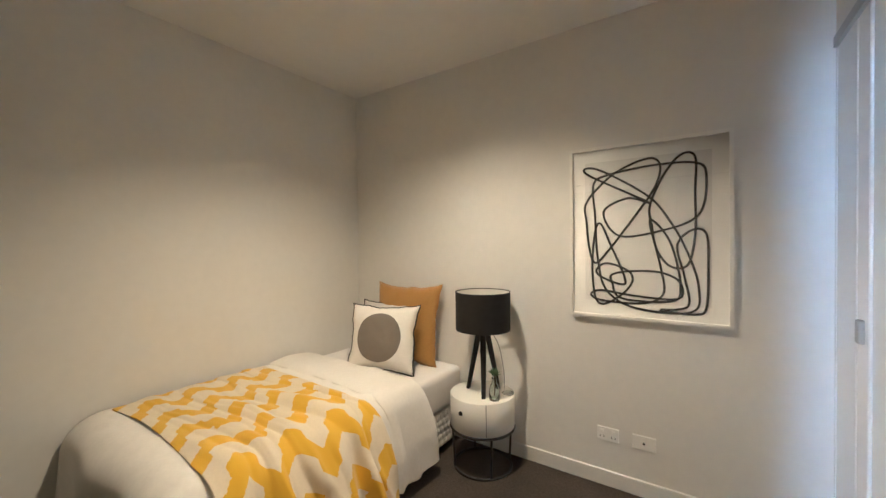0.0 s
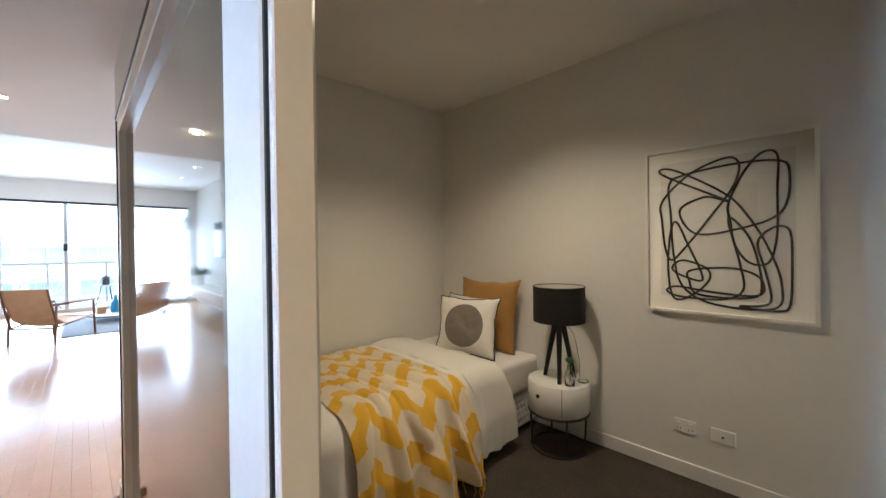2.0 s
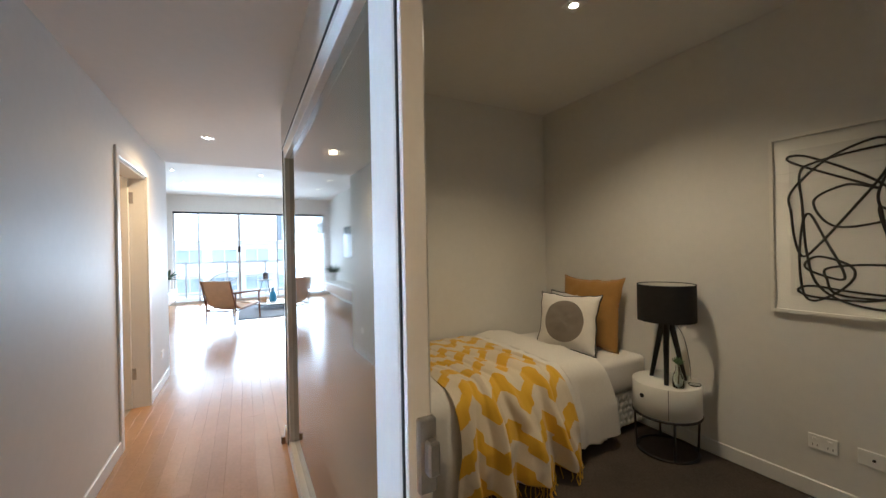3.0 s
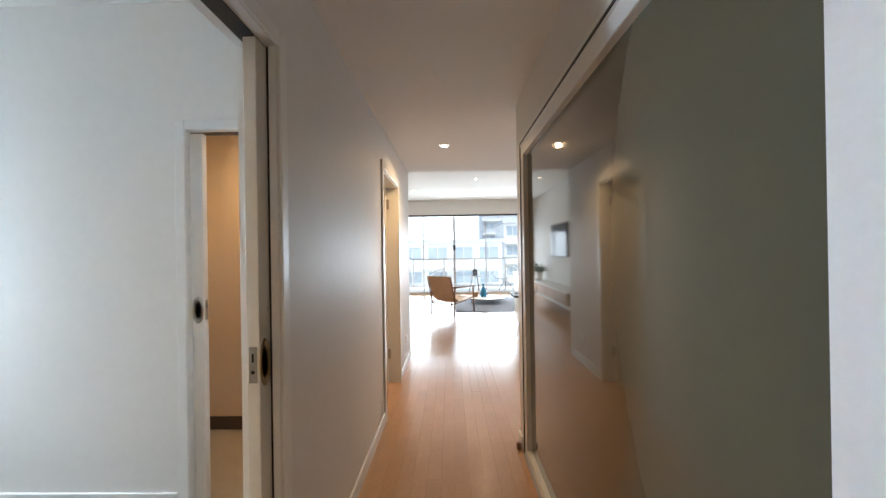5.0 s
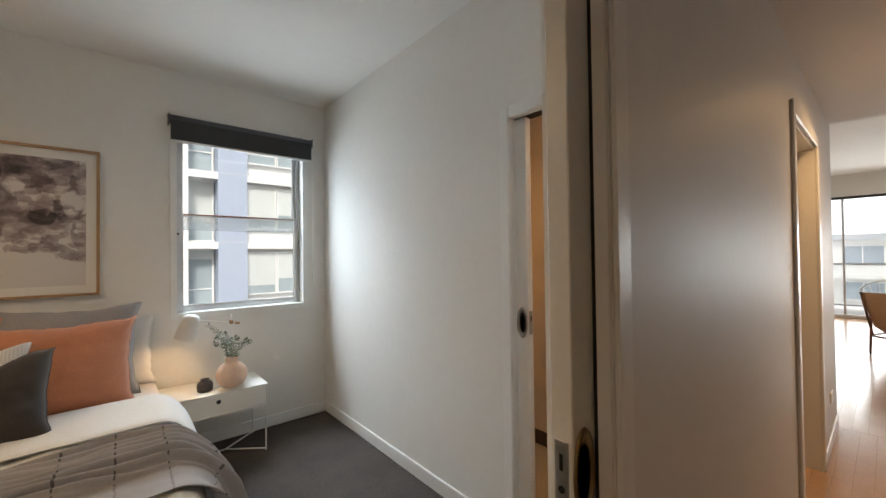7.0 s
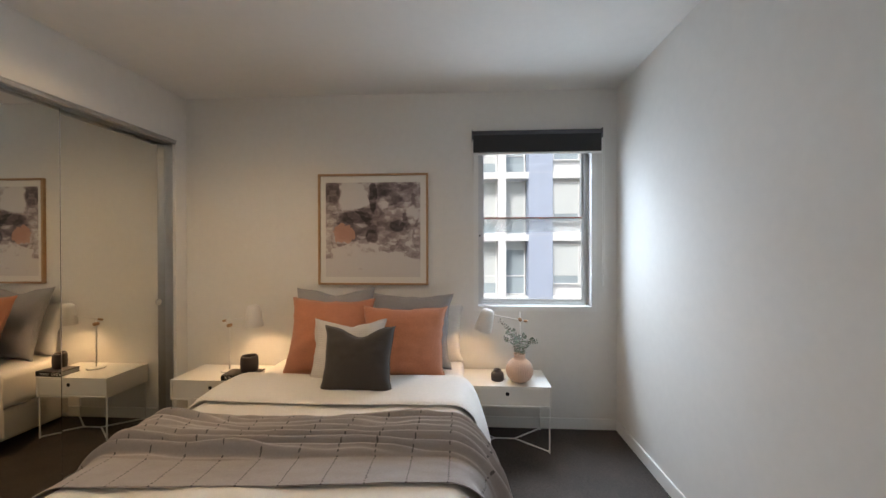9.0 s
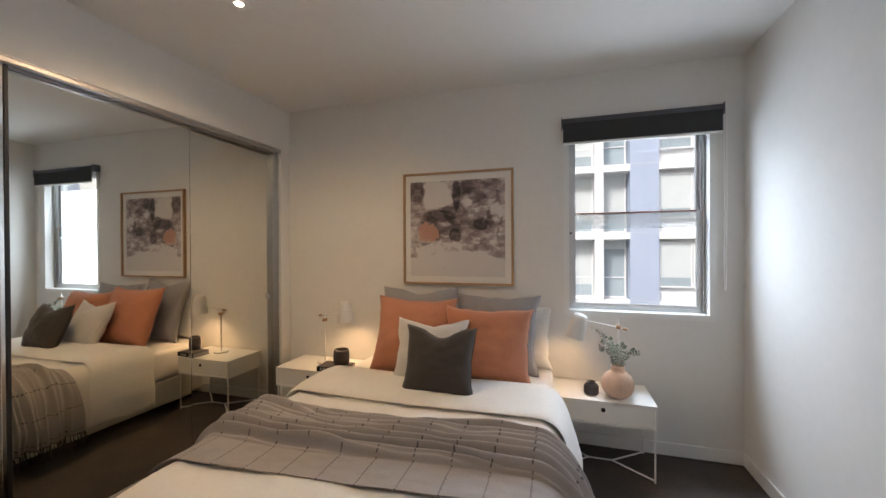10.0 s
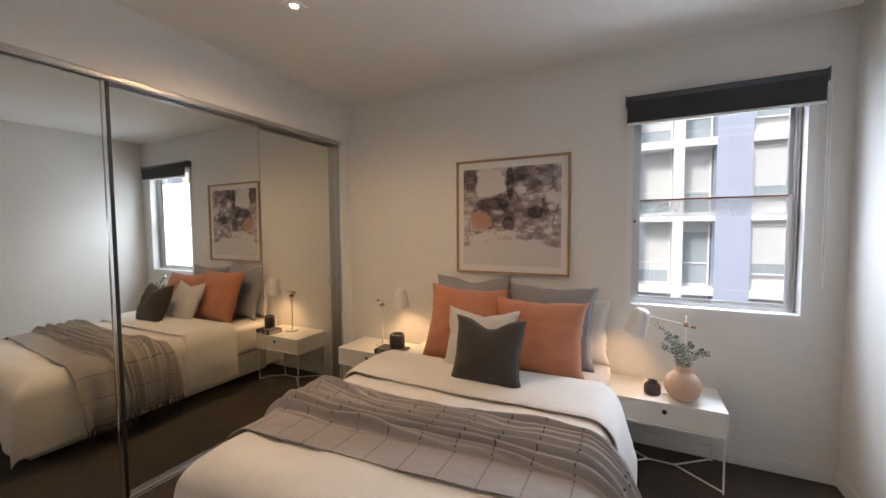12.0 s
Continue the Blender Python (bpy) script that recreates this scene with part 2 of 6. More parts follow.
def lathe(profile, bm=None, sides=32, at=(0, 0, 0), caps=True):
    """A surface turned round z from (radius, height) pairs."""
    own = bmesh.new()
    rings = []
    for r, z in profile:
        rings.append([own.verts.new((at[0] + r * math.cos(2 * math.pi * k / sides), at[1] + r * math.sin(2 * math.pi * k / sides), at[2] + z)) for k in range(sides)])
    for a, b in zip(rings, rings[1:]):
        for k in range(sides):
            own.faces.new((a[k], a[(k + 1) % sides], b[(k + 1) % sides], b[k]))
    for ring, flip in ((rings[0], True), (rings[-1], False)):
        if caps and (Vector(ring[0].co) - Vector(ring[sides // 2].co)).length > 1e-4:
            own.faces.new(ring[::-1] if flip else ring)
    bmesh.ops.remove_doubles(own, verts=own.verts[:], dist=1e-6)
    return join(bm, own)


def path_tube(points, r, bm=None, sides=8, closed=False):
    own = bmesh.new()
    pts = [Vector(p) for p in points]
    n = len(pts)
    rings = []
    for k, p in enumerate(pts):
        before = pts[(k - 1) % n] if closed or k else p
        after = pts[(k + 1) % n] if closed or k < n - 1 else p
        q = (after - before).to_track_quat("Z", "Y")
        rings.append([own.verts.new(p + q @ Vector((r * math.cos(2 * math.pi * i / sides), r * math.sin(2 * math.pi * i / sides), 0))) for i in range(sides)])
    pairs = list(zip(rings, rings[1:])) + ([(rings[-1], rings[0])] if closed else [])
    for a, b in pairs:
        near = min(range(sides), key=lambda s: (a[0].co - b[s].co).length)
        for i in range(sides):
            own.faces.new((a[i], a[(i + 1) % sides], b[(i + 1 + near) % sides], b[(i + near) % sides]))
    if not closed:
        own.faces.new(rings[0][::-1])
        own.faces.new(rings[-1])
    return join(bm, own)


def spline(points, per=8, closed=True):
    """A smooth curve through points (Catmull-Rom)."""
    pts = [Vector(p) for p in points]
    n, out = len(pts), []
    for k in range(n if closed else n - 1):
        a, b, c, d = (pts[(k + i) % n] if closed else pts[min(max(k + i, 0), n - 1)] for i in (-1, 0, 1, 2))
        for i in range(per):
            t = i / per
            out.append(0.5 * (2 * b + (c - a) * t + (2 * a - 5 * b + 4 * c - d) * t * t + (3 * b - a - 3 * c + d) * t ** 3))
    return out


def cells(axis, c0, c1, a0, a1, z0, z1, holes=()):
    """A wall with openings. axis 'x': it runs along x between a0 and a1, from y c0 to c1. holes: (a0, a1, z0, z1)."""
    aa = sorted({a0, a1, *(v for h in holes for v in h[:2])})
    zz = sorted({z0, z1, *(v for h in holes for v in h[2:])})
    solid = {}
    for i in range(len(aa) - 1):
        for k in range(len(zz) - 1):
            ma, mz = (aa[i] + aa[i + 1]) / 2, (zz[k] + zz[k + 1]) / 2
            solid[i, k] = not any(h[0] < ma < h[1] and h[2] < mz < h[3] for h in holes)
    bm = bmesh.new()
    at = (lambda a, c, z: (a, c, z)) if axis == "x" else (lambda a, c, z: (c, a, z))

    def quad(*corners):
        bm.faces.new([bm.verts.new(at(*c)) for c in corners])

    for (i, k), full in solid.items():
        if not full:
            continue
        p, q, u, v = aa[i], aa[i + 1], zz[k], zz[k + 1]
        quad((p, c0, u), (q, c0, u), (q, c0, v), (p, c0, v))
        quad((p, c1, v), (q, c1, v), (q, c1, u), (p, c1, u))
        if not solid.get((i - 1, k)):
            quad((p, c0, v), (p, c1, v), (p, c1, u), (p, c0, u))
        if not solid.get((i + 1, k)):
            quad((q, c0, u), (q, c1, u), (q, c1, v), (q, c0, v))
        if not solid.get((i, k - 1)):
            quad((p, c0, u), (p, c1, u), (q, c1, u), (q, c0, u))
        if not solid.get((i, k + 1)):
            quad((p, c0, v), (q, c0, v), (q, c1, v), (p, c1, v))
    bmesh.ops.remove_doubles(bm, verts=bm.verts[:], dist=1e-5)
    bmesh.ops.recalc_face_normals(bm, faces=bm.faces[:])
    return bm


def grid_mesh(name, nu, nv, f, thick=0.0):
    """A cloth: f(u, v) with u, v from 0 to 1 gives the place and the flat pattern's metres. thick: a second side below."""
    co, uv, faces = [], [], []
    for j in range(nv + 1):
        for i in range(nu + 1):
            p, q = f(i / nu, j / nv)
            co.append(p)
            uv.append(q)
    w = nu + 1
    for j in range(nv):
        for i in range(nu):
            faces.append((j * w + i, j * w + i + 1, (j + 1) * w + i + 1, (j + 1) * w + i))
    me = bpy.data.meshes.new(name)
    me.from_pydata([tuple(c) for c in co], [], faces)
    layer = me.uv_layers.new(name="flat")
    for loop in me.loops:
        layer.data[loop.index].uv = uv[loop.vertex_index]
    for p in me.polygons:
        p.use_smooth = True
    if thick:
        bm = bmesh.new()
        bm.from_mesh(me)
        bm.normal_update()
        bmesh.ops.solidify(bm, geom=bm.faces[:], thickness=thick)
        for fc in bm.faces:
            fc.smooth = True
        bm.to_mesh(me)
        bm.free()
    return me


def fbm(x, y, z=0.0):
    return noise.fractal(Vector((x, y, z)), 0.9, 2.0, 3)


# ---- the large structure ----
XL1, YA = -2.49, 2.40            # small bedroom: bed wall, picture wall
XR1 = 0.45                       # small bedroom: wardrobe side
YS, YS2 = -1.022, -1.15          # hall's south wall, both faces
XB, YB = -1.936, -4.04           # main bedroom: side wall, window wall
XM = 1.635                       # main bedroom: mirror doors
XW = -11.7                       # living room glazing
YT, YN = -2.05, 4.2              # living room: television wall, kitchen wall

hall_floor = structure(part("floor_hall", box((-4.79, YS - 0.2, -0.12), (1.9, 0.06, -0.018)), JOINT), "glossy honey timber strip floor of the hall", "floor")
living_floor = structure(part("floor_living", box((XW - 0.1, YT - 0.1, -0.12), (-4.79, YN, -0.018)), JOINT), "glossy honey timber strip floor of the living room", "floor")
structure(part("floor_kitchen", box((-4.79, 0.0465, -0.12), (-2.61, YN, -0.0005)), BOARD_FAR), "timber floor beside the kitchen", "floor")
structure(part("floor_small_bedroom", box((XL1 - 0.05, 0.06, -0.12), (1.1, YA + 0.05, 0.0)), CARPET), "dark charcoal cut-pile carpet of the small bedroom", "floor")
structure(part("floor_main_bedroom", box((XB - 0.05, YB - 0.05, -0.12), (2.3, YS - 0.07, 0.0)), CARPET), "dark charcoal cut-pile carpet of the main bedroom", "floor")
structure(part("floor_ensuite", box((-4.2, -2.9, -0.12), (XB - 0.05, YS2, -0.004)), TILE), "beige tiled floor of the ensuite", "floor")

structure(part("ceiling_hall", box((-4.79, YS - 0.13, CEILH), (1.9, 0.09, CEILH + 0.12)), CEILING), "white plaster hall ceiling", "ceiling")
structure(part("ceiling_return", box((-4.79, 0.09, CEILH), (-2.61, YN, CEILH + 0.12)), CEILING), "lowered white plaster ceiling beside the kitchen", "ceiling")
structure(part("ceiling_living", box((XW - 0.2, YT - 0.1, CEILL), (-4.79, YN, CEILL + 0.1)), CEILING), "white plaster living room ceiling", "ceiling")
structure(part("ceiling_drop", box((-4.79, YT - 0.1, CEILH + 0.003), (-4.70, YN, CEILL + 0.1)), CEILING), "white plaster step between two ceilings", "ceiling")
structure(part("ceiling_small_bedroom", box((XL1 - 0.1, 0.09, CEIL1), (1.1, YA + 0.1, CEIL1 + 0.1)), CEILING), "white plaster ceiling of the small bedroom", "ceiling")
structure(part("ceiling_main_bedroom", box((XB - 0.1, YB - 0.1, CEIL2), (2.3, YS2 + 0.02, CEIL2 + 0.1)), CEILING), "white plaster ceiling of the main bedroom", "ceiling")
structure(part("ceiling_ensuite", box((-4.2, -2.9, 2.4), (XB - 0.1, YS2, 2.5)), CEILING), "white ensuite ceiling", "ceiling")

# Hall south wall: openings to the main bedroom and to a side room.
DOOR_L, DOOR_R, DOOR_H = -1.125, -0.24, 2.03
SIDE_L, SIDE_R = -3.86, -2.99
wall_s = structure(part("wall_hall_south", cells("x", YS2, YS, -4.79, 1.9, 0, CEILH + 0.1, [(DOOR_L, DOOR_R, 0, DOOR_H), (SIDE_L, SIDE_R, 0, 2.035)]), WALL_COOL), "smooth off-white painted hall wall", "wall")
structure(part("wall_hall_south_upper", box((XB, YS2, CEILH + 0.1), (1.9, YS2 + 0.1, CEIL2 + 0.05)), WALL), "painted wall above the bedroom door", "wall")
structure(part("wall_hall_end", box((1.9, YS - 0.13, 0), (2.0, 0.1, CEILH + 0.1)), WALL_COOL), "painted end wall of the hall", "wall")
# Hall north wall with the wide glazed screen.
SCR_L, SCR_R, SCR_H = -2.45, 0.318, 2.06
structure(part("wall_hall_north", cells("x", 0.0, 0.09, -2.61, 1.9, 0, CEILH + 0.1, [(SCR_L, SCR_R, 0, SCR_H)]), WALL_COOL), "painted hall wall round the sliding glass screen", "wall")
structure(part("wall_hall_north_upper", box((-2.61, 0.0, CEILH + 0.1), (1.1, 0.088, CEIL1 + 0.1)), WALL), "painted wall above the glass screen", "wall")
# Small bedroom.
structure(part("wall_small_west", box((-2.61, 0.09, 0), (XL1, YA + 0.1, CEIL1 + 0.1)), WALL), "off-white painted wall beside the single bed", "wall")
structure(part("wall_small_north", box((XL1, YA, 0), (1.1, YA + 0.1, CEIL1 + 0.1)), WALL), "off-white painted wall with the framed line drawing", "wall")
structure(part("wall_small_east", cells("y", XR1, XR1 + 0.1, 0.09, YA, 0, CEIL1 + 0.05, [(0.35, 2.385, 0, 2.25)]), WALL), "painted wall round the built-in wardrobe", "wall")
structure(part("wall_small_back", box((1.0, 0.09, 0), (1.1, YA, CEIL1)), WALL), "painted back wall of the wardrobe", "wall")
# Main bedroom.
WIN_L, WIN_R, WIN_B, WIN_T = -1.74, -0.83, 0.975, 2.36
structure(part("wall_main_window", cells("x", YB - 0.22, YB, XB - 0.1, 2.3, 0, CEIL2 + 0.1, [(WIN_L, WIN_R, WIN_B, WIN_T)]), WALL), "off-white painted wall with the window", "wall")
ENS_L, ENS_R = -1.89, -1.17
structure(part("wall_main_west", cells("y", XB - 0.1, XB, YB, YS2, 0, CEIL2 + 0.1, [(ENS_L, ENS_R, 0, 2.03)]), WALL), "off-white painted wall with the ensuite door", "wall")
structure(part("wall_wardrobe_head", box((XM + 0.01, YB, 2.345), (XM + 0.11, YS2, CEIL2 + 0.05)), WALL), "painted bulkhead above the mirror doors", "wall")
structure(part("wall_wardrobe_nib", box((XM + 0.01, YB, 0), (XM + 0.11, -3.915, 2.345)), WALL), "narrow painted wall beside the mirror doors", "wall")
structure(part("wall_wardrobe_back", box((2.2, YB, 0), (2.3, YS2, CEIL2)), WALL), "painted back of the wardrobe", "wall")
# Ensuite and side room behind the hall wall.
structure(part("wall_ensuite_south", box((-2.95, -2.9, 0), (XB - 0.1, -2.8, 2.4)), BEIGE), "warm beige ensuite wall", "wall")
structure(part("wall_ensuite_west", box((-2.95, -2.8, 0), (-2.85, YS2, 2.4)), BEIGE), "warm beige ensuite wall", "wall")
structure(part("wall_side_room_south", box((-4.3, -2.3, 0), (-2.95, -2.2, 2.4)), BEIGE), "beige wall of the side room", "wall")
structure(part("wall_side_room_west", box((-4.3, -2.2, 0), (-4.2, YS2, 2.4)), BEIGE), "beige wall of the side room", "wall")
structure(part("trim_ensuite_tiles", box((-2.85, -2.8, 0), (-2.84, YS2, 0.10)), BROWNTILE), "dark brown tile skirting in the ensuite", "skirting")
# Living room shell.
structure(part("wall_living_return", box((-4.90, YT, 0), (-4.79, YS2 + 0.128, CEILL)), WALL_COOL), "painted wall end at the living room", "wall")
structure(part("wall_television", box((XW - 0.1, YT - 0.1, 0), (-4.79, YT, CEILL)), WALL), "white painted wall with the television", "wall")
structure(part("wall_kitchen", box((XW - 0.1, YN, 0), (-2.5, YN + 0.1, CEILL)), WALL), "white painted far side wall", "wall")
structure(part("wall_kitchen_return", box((-2.61, YA + 0.1, 0), (-2.5, YN, CEILL)), WALL), "white painted wall by the kitchen", "wall")
WINDOW_H = 2.46
structure(part("wall_glazing_head", box((XW - 0.12, YT, WINDOW_H), (XW, YN, CEILL)), WALL), "white painted band above the glazing", "wall")
structure(part("wall_column", box((XW - 0.12, YT, 0), (XW + 0.05, YT + 0.16, WINDOW_H)), WALL), "white square column beside the glazing", "column")


def strip(name, lo, hi, label, material=TRIM, bevel=0.004, category="trim"):
    return structure(part(name, box(lo, hi, bevel), material), label, category)


S = 0.09
SKIRT = "white enamel skirting board"
strip("baseboard_1", (DOOR_L - 1.8, YS, 0), (DOOR_L - 0.067, YS + 0.013, S), SKIRT, category="skirting")
strip("baseboard_2", (-4.80, YS, 0), (SIDE_L - 0.067, YS + 0.013, S), SKIRT, category="skirting")
strip("baseboard_3", (XL1, YA - 0.013, 0), (XR1 - 0.013, YA, S), SKIRT, category="skirting")
strip("baseboard_4", (XL1, 0.09, 0), (XL1 + 0.013, YA - 0.013, S), SKIRT, category="skirting")
strip("baseboard_5", (XB, YB + 0.001, 0), (XM, YB + 0.014, S), SKIRT, category="skirting")
strip("baseboard_6", (XB, YB + 0.014, 0), (XB + 0.013, ENS_L - 0.067, S), SKIRT, category="skirting")
strip("baseboard_7", (-2.625, -0.013, 0), (-2.52, 0.0, S), SKIRT, category="skirting")
strip("baseboard_8", (-2.623, 0.0, 0), (-2.61, 0.6, S), SKIRT, category="skirting")


def architrave(name, axis, face, side, a0, a1, top, label, w=0.065, d=0.016):
    """Three lengths of moulding round an opening, on the wall face at that coordinate, standing out to that side."""
    bm = bmesh.new()
    c0, c1 = sorted((face, face + side * d))
    for lo, hi in (((a0 - w, 0), (a0, top + w)), ((a1, 0), (a1 + w, top + w)), ((a0, top), (a1, top + w))):
        p, q = ((lo[0], c0, lo[1]), (hi[0], c1, hi[1])) if axis == "x" else ((c0, lo[0], lo[1]), (c1, hi[0], hi[1]))
        box(p, q, 0.004, bm)
    return structure(part(name, bm, TRIM), label, "architrave")


architrave("trim_bedroom_door", "x", YS, 1, DOOR_L, DOOR_R, DOOR_H, "white enamel architrave round the bedroom doorway", 0.052, 0.010)
architrave("trim_side_door", "x", YS, 1, SIDE_L, SIDE_R, 2.035, "white enamel architrave round the side doorway")
architrave("trim_ensuite_door", "y", XB, 1, ENS_L, ENS_R, 2.03, "white enamel architrave round the ensuite doorway", 0.055)


# ---- doors, screens, windows ----
def flush_pull(parent, at, side, axis, material, label):
    """An oval recessed pull on a door's face and its lock plate on the door's edge."""
    bm = bmesh.new()
    own = lathe([(0.0, 0.0), (0.021, 0.0), (0.024, 0.002), (0.028, 0.004), (0.031, 0.003), (0.032, 0.0)], sides=28)
    turn = {"y": pose(0, 0, 0, -90 * side, 0, 0), "x": pose(0, 0, 0, 0, 90 * side, 0)}[axis]
    own.transform(Matrix.Translation(at) @ Matrix.Diagonal((1.0, 1.0, 2.3, 1)) @ turn)
    join(bm, own)
    return part("flush_pull", bm, material, parent, label, True)


def sliding_door(name, label, leaf_lo, leaf_hi, axis, face_side, edge, pull_at):
    """A white cavity sliding door leaf, partly drawn out of its pocket."""
    d = thing(name, label, "door", at=(0, 0, 0))
    part("leaf", box(leaf_lo, leaf_hi, 0.002), TRIM, d)
    if axis == "y":
        flush_pull(d, pull_at, face_side, axis, BRONZE, "aged bronze oval flush pull")
    else:
        flush_pull(d, pull_at, face_side, axis, STEEL, "brushed steel oval flush pull")
    x, y, z = edge
    bm = box((x - 0.0005, y - 0.0125, z - 0.055), (x + 0.002, y + 0.0125, z + 0.055), 0.0008) if axis == "y" else box((x - 0.0125, y - 0.0005, z - 0.055), (x + 0.0125, y + 0.002, z + 0.055), 0.0008)
    plate = part("lock_plate", bm, STEEL, d, "brushed steel lock plate")
    if axis == "y":
        part("slot", box((x + 0.0015, y - 0.003, z + 0.008), (x + 0.003, y + 0.003, z + 0.034)), BLACK, plate)
        part("keyhole", tube((x + 0.0015, y, z - 0.022), (x + 0.003, y, z - 0.022), 0.006), BLACK, plate)
    else:
        part("slot", box((x - 0.003, y + 0.0015, z + 0.008), (x + 0.003, y + 0.003, z + 0.034)), BLACK, plate)
    return d


sliding_door("sliding_door", "white cavity sliding bedroom door pushed almost fully open", (-1.9, -1.097, 0.008), (-1.058, -1.057, DOOR_H - 0.004), "y", 1, (-1.058, -1.077, 1.03), (-1.089, -1.0565, 1.03))
sliding_door("sliding_door", "white cavity sliding ensuite door left half open", (XB - 0.07, -2.55, 0.008), (XB - 0.032, -1.825, 2.026), "x", 1, (XB - 0.051, -1.825, 1.06), (XB - 0.0315, -1.858, 1.06))
# Jamb linings beside the pockets.
structure(part("trim_pocket", box((DOOR_L, -1.0485, 0), (DOOR_L + 0.006, YS - 0.002, DOOR_H), 0.002), TRIM), "white door lining at the pocket", "lining")
# Black strip laid in the pocket gap, putting its shade into the colour.
structure(part("trim_pocket_shadow", box((DOOR_L - 0.001, -1.0565, 0), (DOOR_L + 0.001, -1.049, DOOR_H)), BLACK), "black strip standing in for shade between lining and sliding door", "gap")
structure(part("trim_track", box((DOOR_L, -1.115, DOOR_H - 0.003), (DOOR_R, -1.06, DOOR_H + 0.01)), DARKMETAL), "dark steel head track of the sliding door", "track")
structure(part("trim_ensuite_track", box((XB - 0.08, ENS_L, 2.027), (XB - 0.03, ENS_R, 2.035)), DARKMETAL), "dark steel head track of the ensuite door", "track")

# Side door, swung inwards.
side = thing("hinged_door", "flush white timber door swung open into the side room", "door")
part("leaf", box((SIDE_L + 0.005, -1.98, 0.01), (SIDE_L + 0.045, YS2 + 0.01, 2.03), 0.002), TRIM, side)
for z in (0.25, 1.8):
    part("hinge", box((SIDE_L + 0.001, YS2 - 0.004 + 0.012, z), (SIDE_L + 0.012, YS2 + 0.040, z + 0.1), 0.002), STEEL, side, "steel butt hinge")
bm = tube((SIDE_L + 0.045, -1.92, 1.0), (SIDE_L + 0.09, -1.92, 1.0), 0.01)
tube((SIDE_L + 0.088, -1.925, 1.0), (SIDE_L + 0.088, -1.81, 1.0), 0.009, bm)
part("lever_handle", bm, STEEL, side, "satin steel lever handle", True)
structure(part("trim_side_lining", cells("x", YS2 - 0.005, YS - 0.003, SIDE_L - 0.001, SIDE_R + 0.001, 0, 2.036, [(SIDE_L + 0.0045, SIDE_R - 0.018, -1, 2.018)]), TRIM), "white timber lining of the side doorway", "lining")

# Sliding glass screen between hall and small bedroom.
screen = thing("glass_screen", "wide sliding screen of grey-olive back-painted glass in a white frame", "sliding screen")
PX0, PX1 = -2.44, -0.246
for nm, lo, hi in (("stile", (PX1 - 0.145, -0.020, 0.02), (PX1 - 0.006, 0.042, 2.05)), ("stile", (PX0, -0.004, 0.02), (PX0 + 0.075, 0.042, 2.05)),
                   ("rail", (PX0 + 0.075, -0.004, 0.02), (PX1 - 0.145, 0.042, 0.075)), ("rail", (PX0 + 0.075, -0.004, 1.975), (PX1 - 0.145, 0.042, 2.05))):
    part(nm, box(lo, hi, 0.003), TRIM, screen)
part("gasket", box((PX1 - 0.006, -0.017, 0.02), (PX1, 0.017, 2.05)), BLACK, screen, "black rubber edge seal")
part("end_strip", box((PX1, -0.014, 0.02), (PX1 + 0.014, 0.030, 2.05), 0.002), TRIM, screen)
part("glass_panel", box((PX0 + 0.07, 0.026, 0.07), (PX1 - 0.14, 0.036, 1.98)), PANEL, screen, "glossy grey-olive back-painted glass")
hook = box((PX1 + 0.010, 0.002, 0.93), (PX1 + 0.026, 0.036, 1.06), 0.003)
box((PX1 + 0.020, 0.012, 0.965), (PX1 + 0.044, 0.034, 1.025), 0.004, hook)
part("latch", hook, STEEL, screen, "brushed steel hook latch")
part("gasket", box((PX0 - 0.006, -0.010, 0.02), (PX0, 0.014, 2.05)), BLACK, screen)
structure(part("trim_screen_left", box((SCR_L - 0.060, -0.008, 0), (SCR_L, 0.0, 2.09), 0.004), TRIM), "white enamel architrave of the glass screen", "architrave")
structure(part("trim_screen_head", box((SCR_L, -0.008, SCR_H - 0.02), (0.40, 0.0, 2.09), 0.004), TRIM), "white enamel head architrave of the glass screen", "architrave")
structure(part("trim_screen_track", box((SCR_L, -0.012, 2.05), (SCR_R, 0.06, SCR_H)), DARKMETAL), "dark head track of the glass screen", "track")
structure(part("trim_screen_right", box((SCR_R, -0.016, 0), (SCR_R + 0.07, 0.0, SCR_H - 0.02), 0.004), TRIM), "white enamel architrave of the glass screen", "architrave")
structure(part("trim_screen_sill", box((SCR_L, -0.012, 0.0), (SCR_R, 0.06, 0.012), 0.002), ALU), "aluminium floor track of the glass screen", "track")
roller = thing("track_roller", "small dark steel roller carriage on the screen head", "roller")
part("bracket", box((PX1 + 0.010, 0.025, 1.96), (PX1 + 0.016, 0.050, 2.05), 0.002), DARKMETAL, roller)
part("wheel", tube((PX1 + 0.016, 0.035, 2.015), (PX1 + 0.032, 0.035, 2.015), 0.018, sides=20), DARKMETAL, roller)
stop = thing("door_stop", "small dark rubber stop on the screen edge", "door stop")
part("buffer", tube((PX1 + 0.012, 0.02, 1.80), (PX1 + 0.028, 0.02, 1.80), 0.012, sides=16), DARKMETAL, stop)
stop2 = thing("door_stop", "small brown timber door stop against the skirting", "door stop")
part("block", box((-2.545, -0.045, 0.0), (-2.515, -0.017, 0.05), 0.005), WALNUT, stop2)

